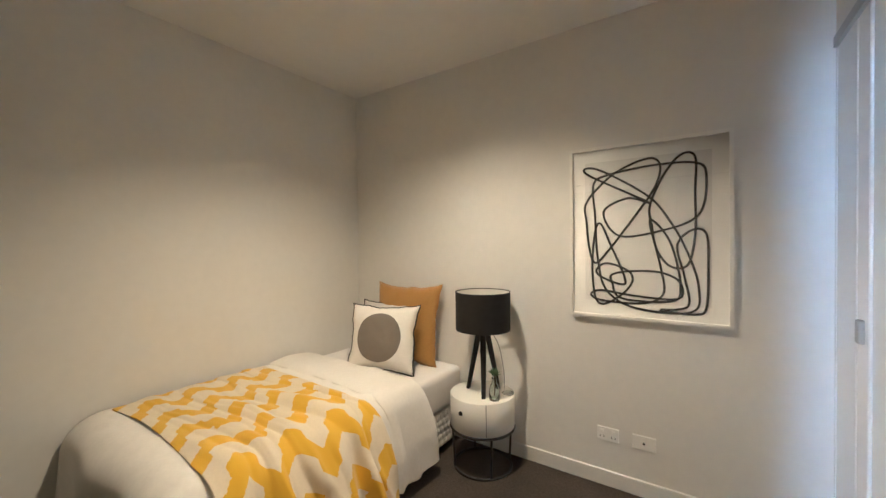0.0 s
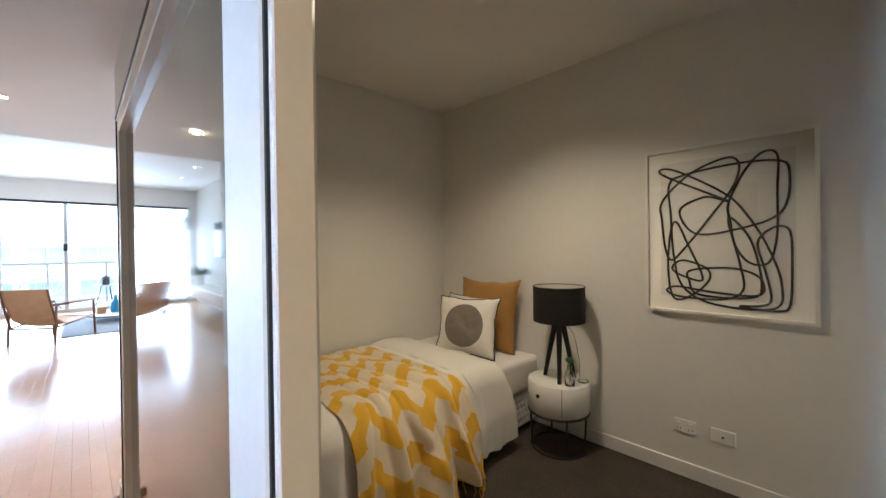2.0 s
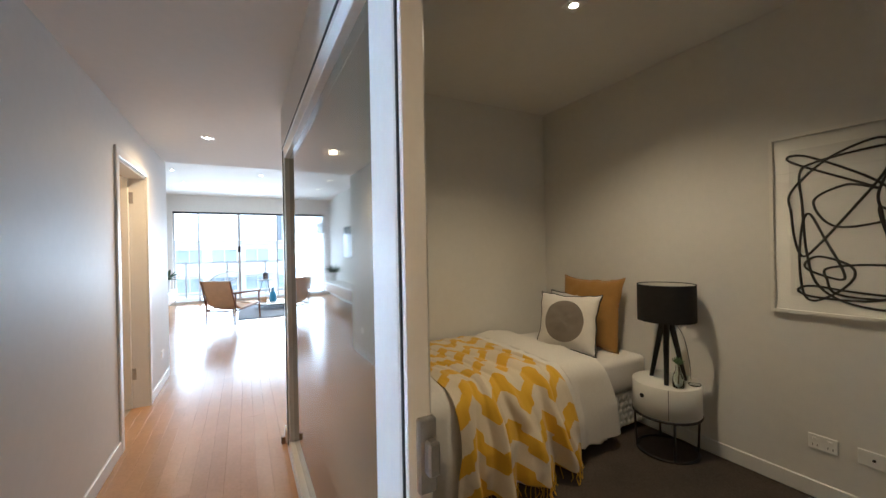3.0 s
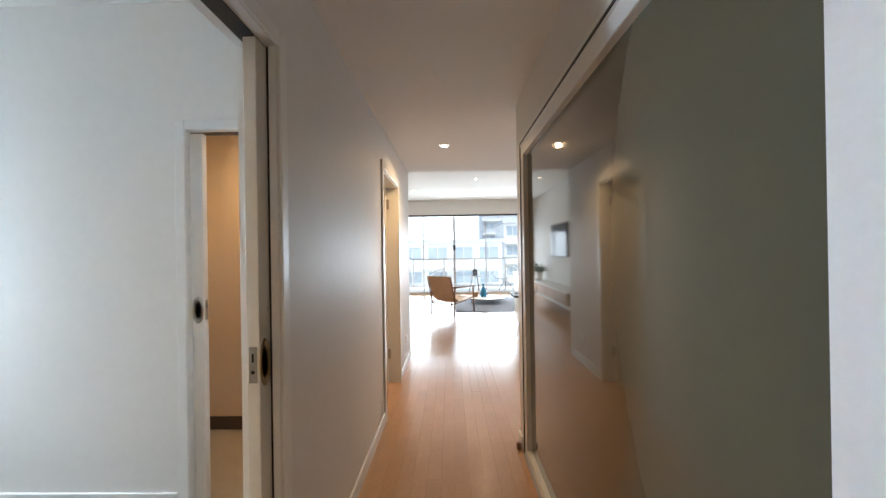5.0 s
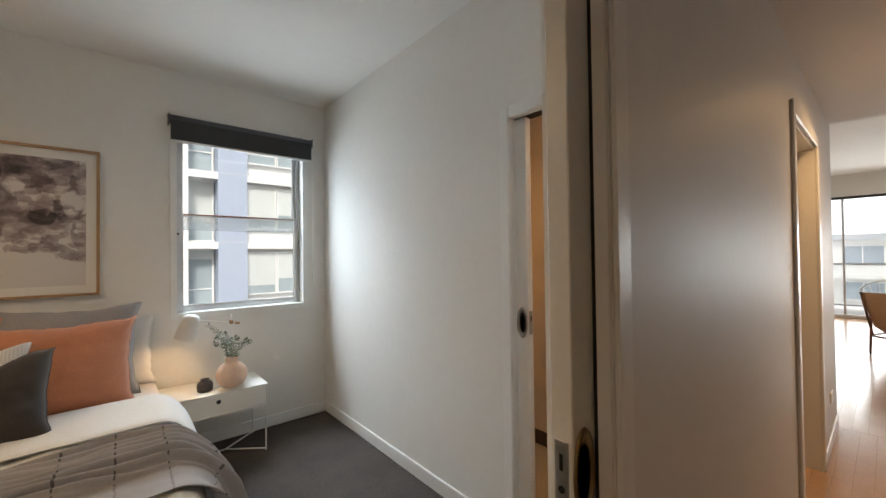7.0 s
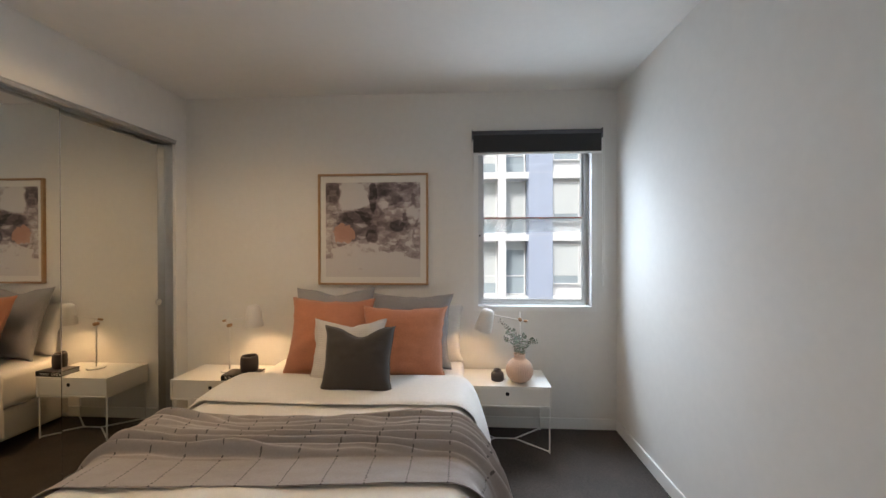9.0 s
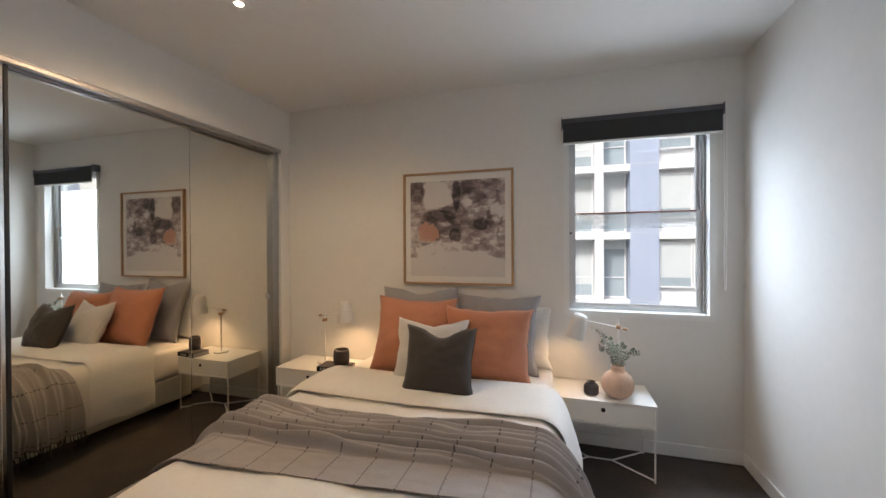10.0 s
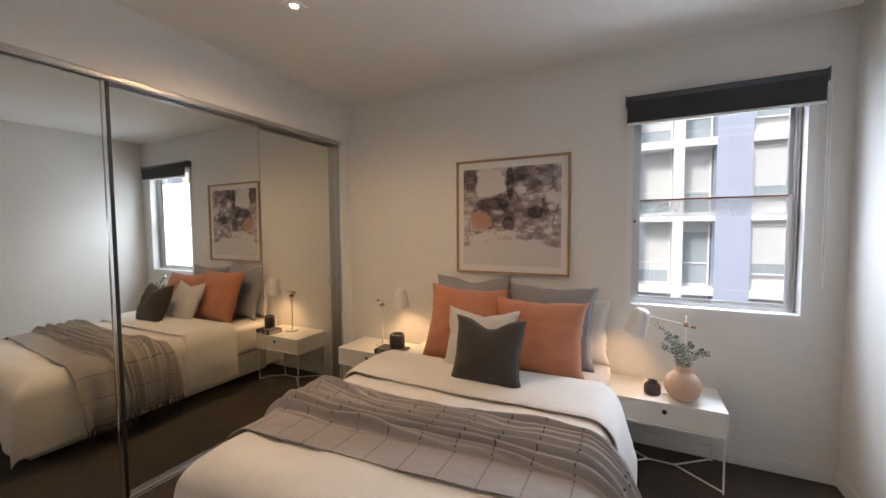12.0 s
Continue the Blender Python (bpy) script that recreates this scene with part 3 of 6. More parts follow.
# Built-in wardrobe of the small bedroom.
robe = thing("sliding_wardrobe", "built-in wardrobe with white framed sliding doors", "wardrobe")
part("fixed_stile", box((XR1 + 0.002, 2.130, 0.0), (XR1 + 0.03, 2.383, 2.21), 0.003), TRIM, robe)
for y0, y1, dx in ((1.17, 2.118, 0.004), (0.36, 1.25, 0.050)):
    leaf = part("door", box((XR1 + dx + 0.008, y0, 0.02), (XR1 + dx + 0.030, y1, 2.205), 0.003), TRIM, robe)
    for a, b in ((y0, y0 + 0.12), (y1 - 0.12, y1)):
        part("stile", box((XR1 + dx - 0.002, a, 0.02), (XR1 + dx + 0.009, b, 2.205), 0.003), LACQUER, leaf)
part("pull", box((XR1 - 0.016, 2.035, 1.02), (XR1 + 0.004, 2.070, 1.105), 0.004), STEEL, robe, "brushed steel pull")
part("head_track", box((XR1 - 0.012, 0.35, 2.205), (XR1 + 0.09, 2.385, 2.25), 0.002), TRACK, robe, "satin aluminium head track")


def window_unit(name, label, x0, x1, z0, z1):
    """A white lined reveal with an aluminium double-hung sash behind it."""
    w = thing(name, label, "window")
    w["kind"] = "structure"
    d0, d1 = YB - 0.10, YB + 0.010
    liner = cells("x", d0, d1, x0 - 0.035, x1 + 0.035, z0 - 0.03, z1 + 0.03, [(x0 + 0.004, x1 - 0.004, z0 + 0.010, z1 - 0.010)])
    part("reveal", liner, TRIM, w, "white timber window reveal")
    fr = cells("x", YB - 0.150, YB - 0.085, x0 + 0.004, x1 - 0.004, z0 + 0.010, z1 - 0.010, [(x0 + 0.030, x1 - 0.030, z0 + 0.034, z1 - 0.04)])
    part("window_frame", fr, ALU, w, "satin aluminium frame")
    low = cells("x", YB - 0.118, YB - 0.092, x0 + 0.030, x1 - 0.030, z0 + 0.034, 1.713, [(x0 + 0.050, x1 - 0.052, z0 + 0.056, 1.701)])
    part("sash", low, ALU, w, "satin aluminium lower sash")
    up = cells("x", YB - 0.146, YB - 0.120, x0 + 0.030, x1 - 0.030, 1.700, z1 - 0.04, [(x0 + 0.050, x1 - 0.052, 1.714, z1 - 0.06)])
    part("sash", up, ALU, w, "satin aluminium upper sash")
    for a, b, y in ((z0 + 0.056, 1.701, YB - 0.107), (1.714, z1 - 0.06, YB - 0.135)):
        p = part("pane", box((x0 + 0.048, y, a - 0.002), (x1 - 0.050, y + 0.004, b + 0.002)), GLASS, w)
        p.visible_shadow = False
    part("film_strip", box((x0 + 0.052, YB - 0.1025, 1.590), (x1 - 0.054, YB - 0.1015, 1.699)), FILM, w, "frosted strip below the meeting rail").visible_shadow = False
    part("red_seal", box((x0 + 0.050, YB - 0.092, 1.704), (x1 - 0.052, YB - 0.088, 1.711)), RED, w, "thin red seal along the meeting rail")
    part("glazing_bead", box((x0 + 0.010, YB - 0.085, z0 + 0.011), (x0 + 0.022, YB - 0.070, z1 - 0.012), 0.002), STEEL, w, "dark aluminium bead")
    part("latch", tube((x1 - 0.018, YB - 0.085, 1.56), (x1 - 0.018, YB - 0.07, 1.56), 0.008), DARKMETAL, w)
    return w


window_unit("window_1", "white-lined aluminium sash window with clear panes", WIN_L, WIN_R, WIN_B, WIN_T)
blind = thing("roller_blind", "charcoal roller blind with a white bottom rail, rolled up", "blind")
part("roll", tube((-1.795, YB + 0.047, 2.362), (-0.785, YB + 0.047, 2.362), 0.033, sides=36), BLINDHEAD, blind, "grey fabric roll", True)
for x in (-1.800, -0.7855):
    part("bracket", box((x, YB + 0.001, 2.322), (x + 0.005, YB + 0.082, 2.400), 0.002), BLINDHEAD, blind, "grey steel bracket")
part("fabric", box((-1.788, YB + 0.076, 2.212), (-0.792, YB + 0.0785, 2.366), 0.0008), BLINDCLOTH, blind, "charcoal blackout fabric")
part("bottom_rail", box((-1.788, YB + 0.070, 2.196), (-0.792, YB + 0.084, 2.214), 0.004), TRIM, blind, "white bottom rail")
chain = bmesh.new()
for dx in (0.0, 0.014):
    path_tube([(-1.825 + dx, YB + 0.03, 2.33), (-1.827 + dx, YB + 0.03, 1.8), (-1.825 + dx, YB + 0.028, 1.25)], 0.0022, chain, 6)
part("chain", chain, PLASTIC, blind, "white bead chain")
part("chain_weight", tube((-1.818, YB + 0.028, 1.16), (-1.818, YB + 0.028, 1.255), 0.006), PLASTIC, blind)

# Mirror wardrobe of the main bedroom.
mw = thing("mirror_wardrobe", "built-in wardrobe with three frameless mirrored sliding doors", "wardrobe")
RX, RY = XM + 0.012, -3.915     # face of the recess and its far end
head = box((RX - 0.012, RY, 2.312), (RX + 0.018, YS2, 2.343), 0.003)
box((RX + 0.018, RY, 2.326), (RX + 0.15, YS2, 2.343), 0.002, head)
part("head_track", head, TRACK, mw, "satin aluminium head track")
part("head_lip", box((RX - 0.018, RY, 2.334), (RX - 0.011, YS2, 2.341), 0.002), TRACK, mw)
for dx in (0.050, 0.076):
    part("head_fin", box((RX + dx, RY, 2.306), (RX + dx + 0.003, YS2, 2.327)), TRACK, mw)
part("floor_track", box((RX + 0.02, RY, 0.0), (RX + 0.15, YS2, 0.008), 0.002), TRACK, mw, "satin aluminium floor track")
for dx in (0.022, 0.048, 0.074, 0.104):
    part("floor_rail", box((RX + dx, RY, 0.008), (RX + dx + 0.004, YS2, 0.018), 0.001), CHROME, mw)
for y0, y1, dx in ((-2.135, YS2 - 0.005, 0.034), (-3.080, -2.115, 0.060), (RY + 0.004, -3.02, 0.086)):
    door = part("mirror_door", box((RX + dx, y0, 0.022), (RX + dx + 0.005, y1, 2.326)), MIRROR, mw, "clear mirror glass")
    part("backing", box((RX + dx + 0.0055, y0 + 0.003, 0.022), (RX + dx + 0.014, y1 - 0.003, 2.325)), DARKMETAL, door)
    part("bottom_rail", box((RX + dx - 0.003, y0, 0.016), (RX + dx - 0.0003, y1, 0.034), 0.001), CHROME, door)
part("stile", box((RX + 0.024, -2.153, 0.02), (RX + 0.050, -2.135, 2.312), 0.003), DARKMETAL, mw, "dark bronze stile")
part("stile", box((RX + 0.024, -2.134, 0.02), (RX + 0.033, -2.117, 2.312), 0.002), CHROME, mw, "bright aluminium stile")
part("stile", box((RX + 0.057, -3.0835, 0.02), (RX + 0.070, -3.0805, 2.326), 0.001), CHROME, mw, "thin bright door edge")
part("end_channel", box((RX + 0.02, RY + 0.0005, 0.018), (RX + 0.15, RY + 0.006, 2.326), 0.002), STEEL, mw)
pull = lathe([(0.0, 0.004), (0.018, 0.004), (0.022, 0.006), (0.026, 0.004), (0.027, 0.0)], sides=24)
pull.transform(pose(RX + 0.086, -3.84, 1.03, 0, -90, 0))
part("pull", pull, STEEL, mw, "small round steel pull", True)

# Living room glazing.
gl = thing("glazing", "full-width aluminium sliding doors onto the balcony", "window")
gl["kind"] = "structure"
MULL = [-1.87, -1.32, -0.36, 0.62, 1.62, 2.6, 3.6, YN - 0.03]
part("head", box((XW - 0.10, YT + 0.16, WINDOW_H - 0.05), (XW - 0.02, YN, WINDOW_H), 0.003), DARKMETAL, gl, "dark blind pelmet and head rail")
part("sill", box((XW - 0.10, YT + 0.16, -0.018), (XW - 0.0, YN, 0.07), 0.003), ALU, gl, "aluminium door sill")
for k, y in enumerate(MULL):
    w = 0.032 if k == 2 else 0.018
    part("mullion", box((XW - 0.08, y - w, 0.07), (XW - 0.03, y + w, WINDOW_H - 0.05), 0.003), ALU, gl)
for a, b in zip(MULL, MULL[1:]):
    p = part("pane", box((XW - 0.058, a, 0.07), (XW - 0.052, b, WINDOW_H - 0.05)), GLASS, gl)
    p.visible_shadow = False
part("door_lock", box((XW - 0.03, -0.40, 1.36), (XW - 0.005, -0.33, 1.52), 0.006), DARKMETAL, gl, "black sliding door lock")


# ---- downlights ----
def downlight(x, y, z):
    d = thing("downlight", "square white recessed downlight, lit, set in the ceiling", "downlight", (x, y, z), 0, "ceiling downlights")
    rim = cells("x", -0.048, 0.048, -0.048, 0.048, -0.004, 0.0)
    rim2 = lathe([(0.023, -0.0055), (0.042, -0.0055), (0.047, -0.002)], sides=24)
    part("trim_ring", join(rim, rim2), PLASTIC, d)
    part("lens", lathe([(0.0, -0.0062), (0.021, -0.0062), (0.023, -0.005)], sides=20), HOT, d, "glowing warm lens")


# Draws the three unseen, added fittings too.
for x, y, z, watts in DOWNLIGHTS:
    downlight(x, y, z)


# ---- wall plates ----
def wall_plate(x, z, label, rockers):
    p = thing("power_point", label, "power point", (x, YA, z))
    part("plate", box((-0.0575, -0.010, -0.038), (0.0575, 0.0, 0.038), 0.004, segments=2), PLASTIC, p)
    for dx in rockers:
        part("rocker", box((dx - 0.009, -0.0135, 0.008), (dx + 0.009, -0.009, 0.024), 0.002), PLASTIC, p)
        bm = box((dx - 0.011, -0.0106, -0.022), (dx - 0.008, -0.0098, -0.010))
        box((dx + 0.008, -0.0106, -0.022), (dx + 0.011, -0.0098, -0.010), 0, bm)
        part("socket_slots", bm, DARKMETAL, p)
    if not rockers:
        part("aerial_socket", tube((0, -0.018, 0), (0, -0.009, 0), 0.006), DARKMETAL, p, "dark aerial socket")
    return p


wall_plate(-0.466, 0.298, "white double power point on the painted wall", (-0.03, 0.03))
wall_plate(-0.282, 0.298, "white aerial socket plate on the painted wall", ())
hp = thing("power_point", "white power point low on the hall wall end", "power point", (-4.45, YS, 0.32))
part("plate", box((-0.058, 0.0, -0.037), (0.058, 0.011, 0.037), 0.004, segments=2), PLASTIC, hp)
part("rocker", box((-0.01, 0.010, -0.01), (0.01, 0.014, 0.01), 0.002), PLASTIC, hp)


# ---- patterned materials ----
def math_node(nt, op, a, b=0.0, c=0.0):
    n = nt.nodes.new("ShaderNodeMath")
    n.operation = op
    for k, v in enumerate((a, b, c)):
        if isinstance(v, (int, float)):
            n.inputs[k].default_value = v
        else:
            nt.links.new(v, n.inputs[k])
    return n.outputs[0]


def two_tone(m, build):
    """Mixes a second colour over a material's base colour by a mask that build(node tree, u, v) gives."""
    nt = m.node_tree
    b = nt.nodes["Principled BSDF"]
    old = b.inputs["Base Color"].links[0].from_socket
    co = nt.nodes.new("ShaderNodeTexCoord")
    sep = nt.nodes.new("ShaderNodeSeparateXYZ")
    wob = nt.nodes.new("ShaderNodeTexNoise")
    wob.inputs["Scale"].default_value = 60
    nt.links.new(co.outputs["UV"], wob.inputs["Vector"])
    nt.links.new(co.outputs["UV"], sep.inputs[0])
    jit = math_node(nt, "MULTIPLY", math_node(nt, "SUBTRACT", wob.outputs["Fac"], 0.5), 0.014)
    mask, colour = build(nt, math_node(nt, "ADD", sep.outputs["X"], jit), math_node(nt, "ADD", sep.outputs["Y"], jit))
    mix = nt.nodes.new("ShaderNodeMix")
    mix.data_type = "RGBA"
    nt.links.new(mask, mix.inputs["Factor"])
    nt.links.new(old, mix.inputs["A"])
    if isinstance(colour, tuple):
        mix.inputs["B"].default_value = (*colour, 1)
    else:
        nt.links.new(colour, mix.inputs["B"])
    nt.links.new(mix.outputs["Result"], b.inputs["Base Color"])
    return m


def chevron(nt, u, v):
    """Broad zigzag bands with slightly ragged knitted edges; u runs across the bed, v along it."""
    tri = math_node(nt, "PINGPONG", math_node(nt, "DIVIDE", v, 0.14), 1.0)
    half = math_node(nt, "MULTIPLY", math_node(nt, "FLOOR", math_node(nt, "PINGPONG", math_node(nt, "DIVIDE", v, 0.07), 2.0)), 0.16)
    row = math_node(nt, "ADD", math_node(nt, "ADD", math_node(nt, "DIVIDE", u, 0.225), math_node(nt, "MULTIPLY", tri, 0.40)), half)
    on = math_node(nt, "LESS_THAN", math_node(nt, "FRACT", row), 0.45)
    return on, (0.70, 0.41, 0.008)


def windowpane(nt, u, v):
    fu = math_node(nt, "ABSOLUTE", math_node(nt, "SUBTRACT", math_node(nt, "FRACT", math_node(nt, "DIVIDE", u, 0.155)), 0.5))
    dash = math_node(nt, "GREATER_THAN", math_node(nt, "FRACT", math_node(nt, "DIVIDE", v, 0.024)), 0.45)
    line = math_node(nt, "MULTIPLY", math_node(nt, "LESS_THAN", fu, 0.022), dash)
    return math_node(nt, "MULTIPLY", line, 0.85), (0.06, 0.052, 0.055)


def slub(nt, u, v):
    n = nt.nodes.new("ShaderNodeTexWave")
    n.inputs["Scale"].default_value, n.inputs["Distortion"].default_value, n.inputs["Detail"].default_value = 55, 9, 3
    co = nt.nodes.new("ShaderNodeTexCoord")
    nt.links.new(co.outputs["UV"], n.inputs["Vector"])
    return math_node(nt, "MULTIPLY", n.outputs["Fac"], 0.55), (0.33, 0.29, 0.235)


THROW1 = two_tone(weave(mat("cream_throw", (0.72, 0.62, 0.46), 0.9, 0.05, 8)), chevron)
THROW2 = two_tone(weave(mat("grey_throw", (0.36, 0.325, 0.305), 0.92, 0.08, 8)), windowpane)
SLUB = two_tone(mat("taupe_slub", (0.15, 0.125, 0.10), 0.9, 0.1, 20), slub)


# ---- soft things ----
def cushion_point(w, h, t, u, v, side, chop, seed):
    e = max(0.0, (1 - abs(u) ** 2.6) * (1 - abs(v) ** 2.6))
    x = w / 2 * u * (1 - 0.085 * (1 - v * v) + 0.03 * v ** 4 * abs(u) ** 3)
    z = h / 2 * v * (1 - 0.085 * (1 - u * u) + 0.03 * u ** 4 * abs(v) ** 3)
    crease = 0.08 * fbm(u * 1.7 + seed, v * 1.7, seed) + 0.035 * fbm(u * 5 + seed, v * 5, seed)
    y = side * (t / 2 * e ** 0.55 * (1 + crease * 2) + 0.003)
    rim = max(abs(u), abs(v)) ** 6
    x += rim * 0.022 * w * fbm(v * 2.6 + seed * 3, u * 0.8, seed + 2)
    z += rim * 0.022 * h * fbm(u * 2.6 + seed * 5, v * 0.8, seed + 4)
    low = chop * math.exp(-((u / 0.42) ** 2)) * ((v + 1) / 2) ** 2.2
    sag = 0.03 * h * (1 - v) / 2 * math.cos(u * 1.4)
    return Vector((x, y, z + h / 2 - low - sag * 0.2))


def cushion(name, label, w, h, t, material, at, tilt, turn, group="", chop=0.0, seed=0.0, piping=None, roll=0.0):
    """A filled square cushion leaning back by tilt degrees, standing on its lower edge at that place."""
    c = thing(name, label, "cushion", at, 0, group)
    c.matrix_basis = pose(*at, -tilt, roll, turn)
    n = 26
    bm = bmesh.new()
    layer = bm.loops.layers.uv.new("flat")
    for side in (-1, 1):
        rows = [[bm.verts.new(cushion_point(w, h, t, 2 * i / n - 1, 2 * j / n - 1, side, chop, seed)) for i in range(n + 1)] for j in range(n + 1)]
        for j in range(n):
            for i in range(n):
                q = (rows[j][i], rows[j][i + 1], rows[j + 1][i + 1], rows[j + 1][i])
                f = bm.faces.new(q if side < 0 else q[::-1])
                f.smooth = True
                for loop in f.loops:
                    loop[layer].uv = (loop.vert.co.x, loop.vert.co.z)
    bmesh.ops.remove_doubles(bm, verts=bm.verts[:], dist=0.0065)
    part("cover", bm, material, c, smooth=True)
    edge = []
    for k in range(4 * n):
        s, i = divmod(k, n)
        q = 2 * i / n - 1
        u, v = ((q, -1), (1, q), (-q, 1), (-1, -q))[s]
        edge.append(cushion_point(w, h, t, u, v, 0, chop, seed))
    part("piping", path_tube(edge, 0.006 if piping else 0.003, sides=6, closed=True), piping or material, c, "black piped edge" if piping else "", True)
    return c


def disc_patch(parent, w, h, t, r, cz, seed, material, label):
    bm = bmesh.new()
    layer = bm.loops.layers.uv.new("flat")
    rings = []
    for k in range(11):
        rr = r * k / 10
        ring = []
        for i in range(40):
            a = 2 * math.pi * i / 40
            u, v = rr * math.cos(a) / (w / 2), (rr * math.sin(a) + cz - h / 2) / (h / 2)
            p = cushion_point(w, h, t, u, v, -1, 0.0, seed)
            ring.append(bm.verts.new(p + Vector((0, -0.0025, 0))))
        rings.append(ring)
    for a, b in zip(rings, rings[1:]):
        for i in range(40):
            f = bm.faces.new((a[i], a[(i + 1) % 40], b[(i + 1) % 40], b[i]))
            for loop in f.loops:
                loop[layer].uv = (loop.vert.co.x, loop.vert.co.z)
    bmesh.ops.remove_doubles(bm, verts=bm.verts[:], dist=1e-5)
    return part("circle_patch", bm, material, parent, label, True)


def fall(s, flat, r):
    """Along a cloth's section: the run outwards and the drop after s metres, with a rounded edge at flat."""
    if s <= flat - r:
        return s, 0.0
    a = (s - flat + r) / r
    if a < math.pi / 2:
        return flat - r + r * math.sin(a), r * (1 - math.cos(a))
    return flat, r + (s - flat + r - r * math.pi / 2)


# ---- small bedroom: single bed ----
BX0, BX1, BY0, BY1, BH = -2.47, -1.43, 0.57, 2.375, 0.535
bed = thing("single_bed", "white single bed with a quilted base and mattress against the wall", "bed")
part("mattress", box((BX0, BY0, 0.29), (BX1, BY1, BH), 0.045, segments=4), SHEET, bed, "white fitted mattress", True)
quilt = box((BX0 + 0.01, BY0 + 0.01, 0.05), (BX1 - 0.012, BY1, 0.285), 0.02, segments=2)
base = part("bed_base", quilt, BASE, bed, "white quilted ensemble base")
puffs = bmesh.new()
for row in range(5):
    for k in range(22):
        y = 1.45 + k * 0.043 + (row % 2) * 0.0215
        if y < BY1 - 0.02:
            z = 0.075 + row * 0.045
            own = bmesh.new()
            bmesh.ops.create_uvsphere(own, u_segments=8, v_segments=6, radius=1, matrix=Matrix.Translation((BX1 - 0.013, y, z)) @ Matrix.Diagonal((0.007, 0.021, 0.022, 1)))
            join(puffs, own)
part("quilting", puffs, BASE, base, "", True)["kind"] = "stuff"
for x in (BX0 + 0.1, BX1 - 0.1):
    for y in (BY0 + 0.12, BY1 - 0.12):
        part("castor", tube((x, y, 0), (x, y, 0.06), 0.025, sides=14), DARKMETAL, bed)


def duvet_one(u, v):
    """Single duvet: hangs over the open side and the foot."""
    flat_x, flat_y = BX1 + 0.035 - (BX0 + 0.02), 1.86 - (BY0 - 0.03)
    sx, sy = u * (flat_x + 0.47), v * (flat_y + 0.42)
    rx, dx = fall(sx, flat_x, 0.10)
    ry, dy = fall(sy, flat_y, 0.11)
    drop = (dx ** 3 + dy ** 3) ** (1 / 3)
    x, y = BX0 + 0.02 + rx, 1.86 - ry
    fold = min(1.0, drop / 0.35)
    x += min(dx, 0.3) * (0.10 + 0.09 * math.sin(y * 13) + 0.05 * math.sin(y * 29 + 1))
    y -= min(dy, 0.3) * (0.08 + 0.09 * math.sin(x * 12 + 1))
    z = BH + 0.034 - drop + (0.014 * fbm(x * 3.2, y * 3.2, 2) + 0.006 * fbm(x * 9, y * 7, 5)) * (1 - fold)
    if sy < 0.30:
        z += 0.030 * math.sin(math.pi * min(1, sy / 0.30)) ** 0.5 * (1 - 0.6 * fold)
        x += 0.028 * fold
    return (x, y, max(z, 0.075 + 0.03 * math.sin(y * 9) * fold)), (sx, sy)


dv = thing("duvet", "plump white linen duvet with a folded-back top edge", "duvet")
part("cover", grid_mesh("cover", 84, 110, duvet_one, 0.012), LINEN, dv)


def fold_one(u, v):
    """The turned-back end of the duvet, thick and rounded."""
    flat = BX1 + 0.052 - (BX0 + 0.02)
    s = u * (flat + 0.44)
    run, drop = fall(s, flat, 0.10)
    a = v * 2 * math.pi
    y = 1.70 + 0.165 * math.cos(a) * (1 - 0.1 * math.sin(3 * s)) + 0.015 * math.sin(s * 5)
    puff = 0.024 * math.sin(a) * (1 + 0.25 * fbm(s * 4, v * 3, 5))
    out = min(1.0, drop / 0.2)
    x = BX0 + 0.02 + run + puff * out + min(drop, 0.3) * (0.12 + 0.05 * math.sin(y * 14))
    return (x, y + 0.05 * out * u, BH + 0.046 - drop + puff * (1 - out)), (s, a * 0.1)


part("folded_edge", grid_mesh("folded_edge", 70, 28, fold_one), LINEN, dv)


def pleat(t, steep=0.24):
    """One laid pleat for each unit of t: a gentle rise, a rounded crest and a steep fall."""
    p = t - math.floor(t)
    a = p / (1 - steep) if p < 1 - steep else (1 - p) / steep
    return (a * a * (3 - 2 * a)) ** 0.8


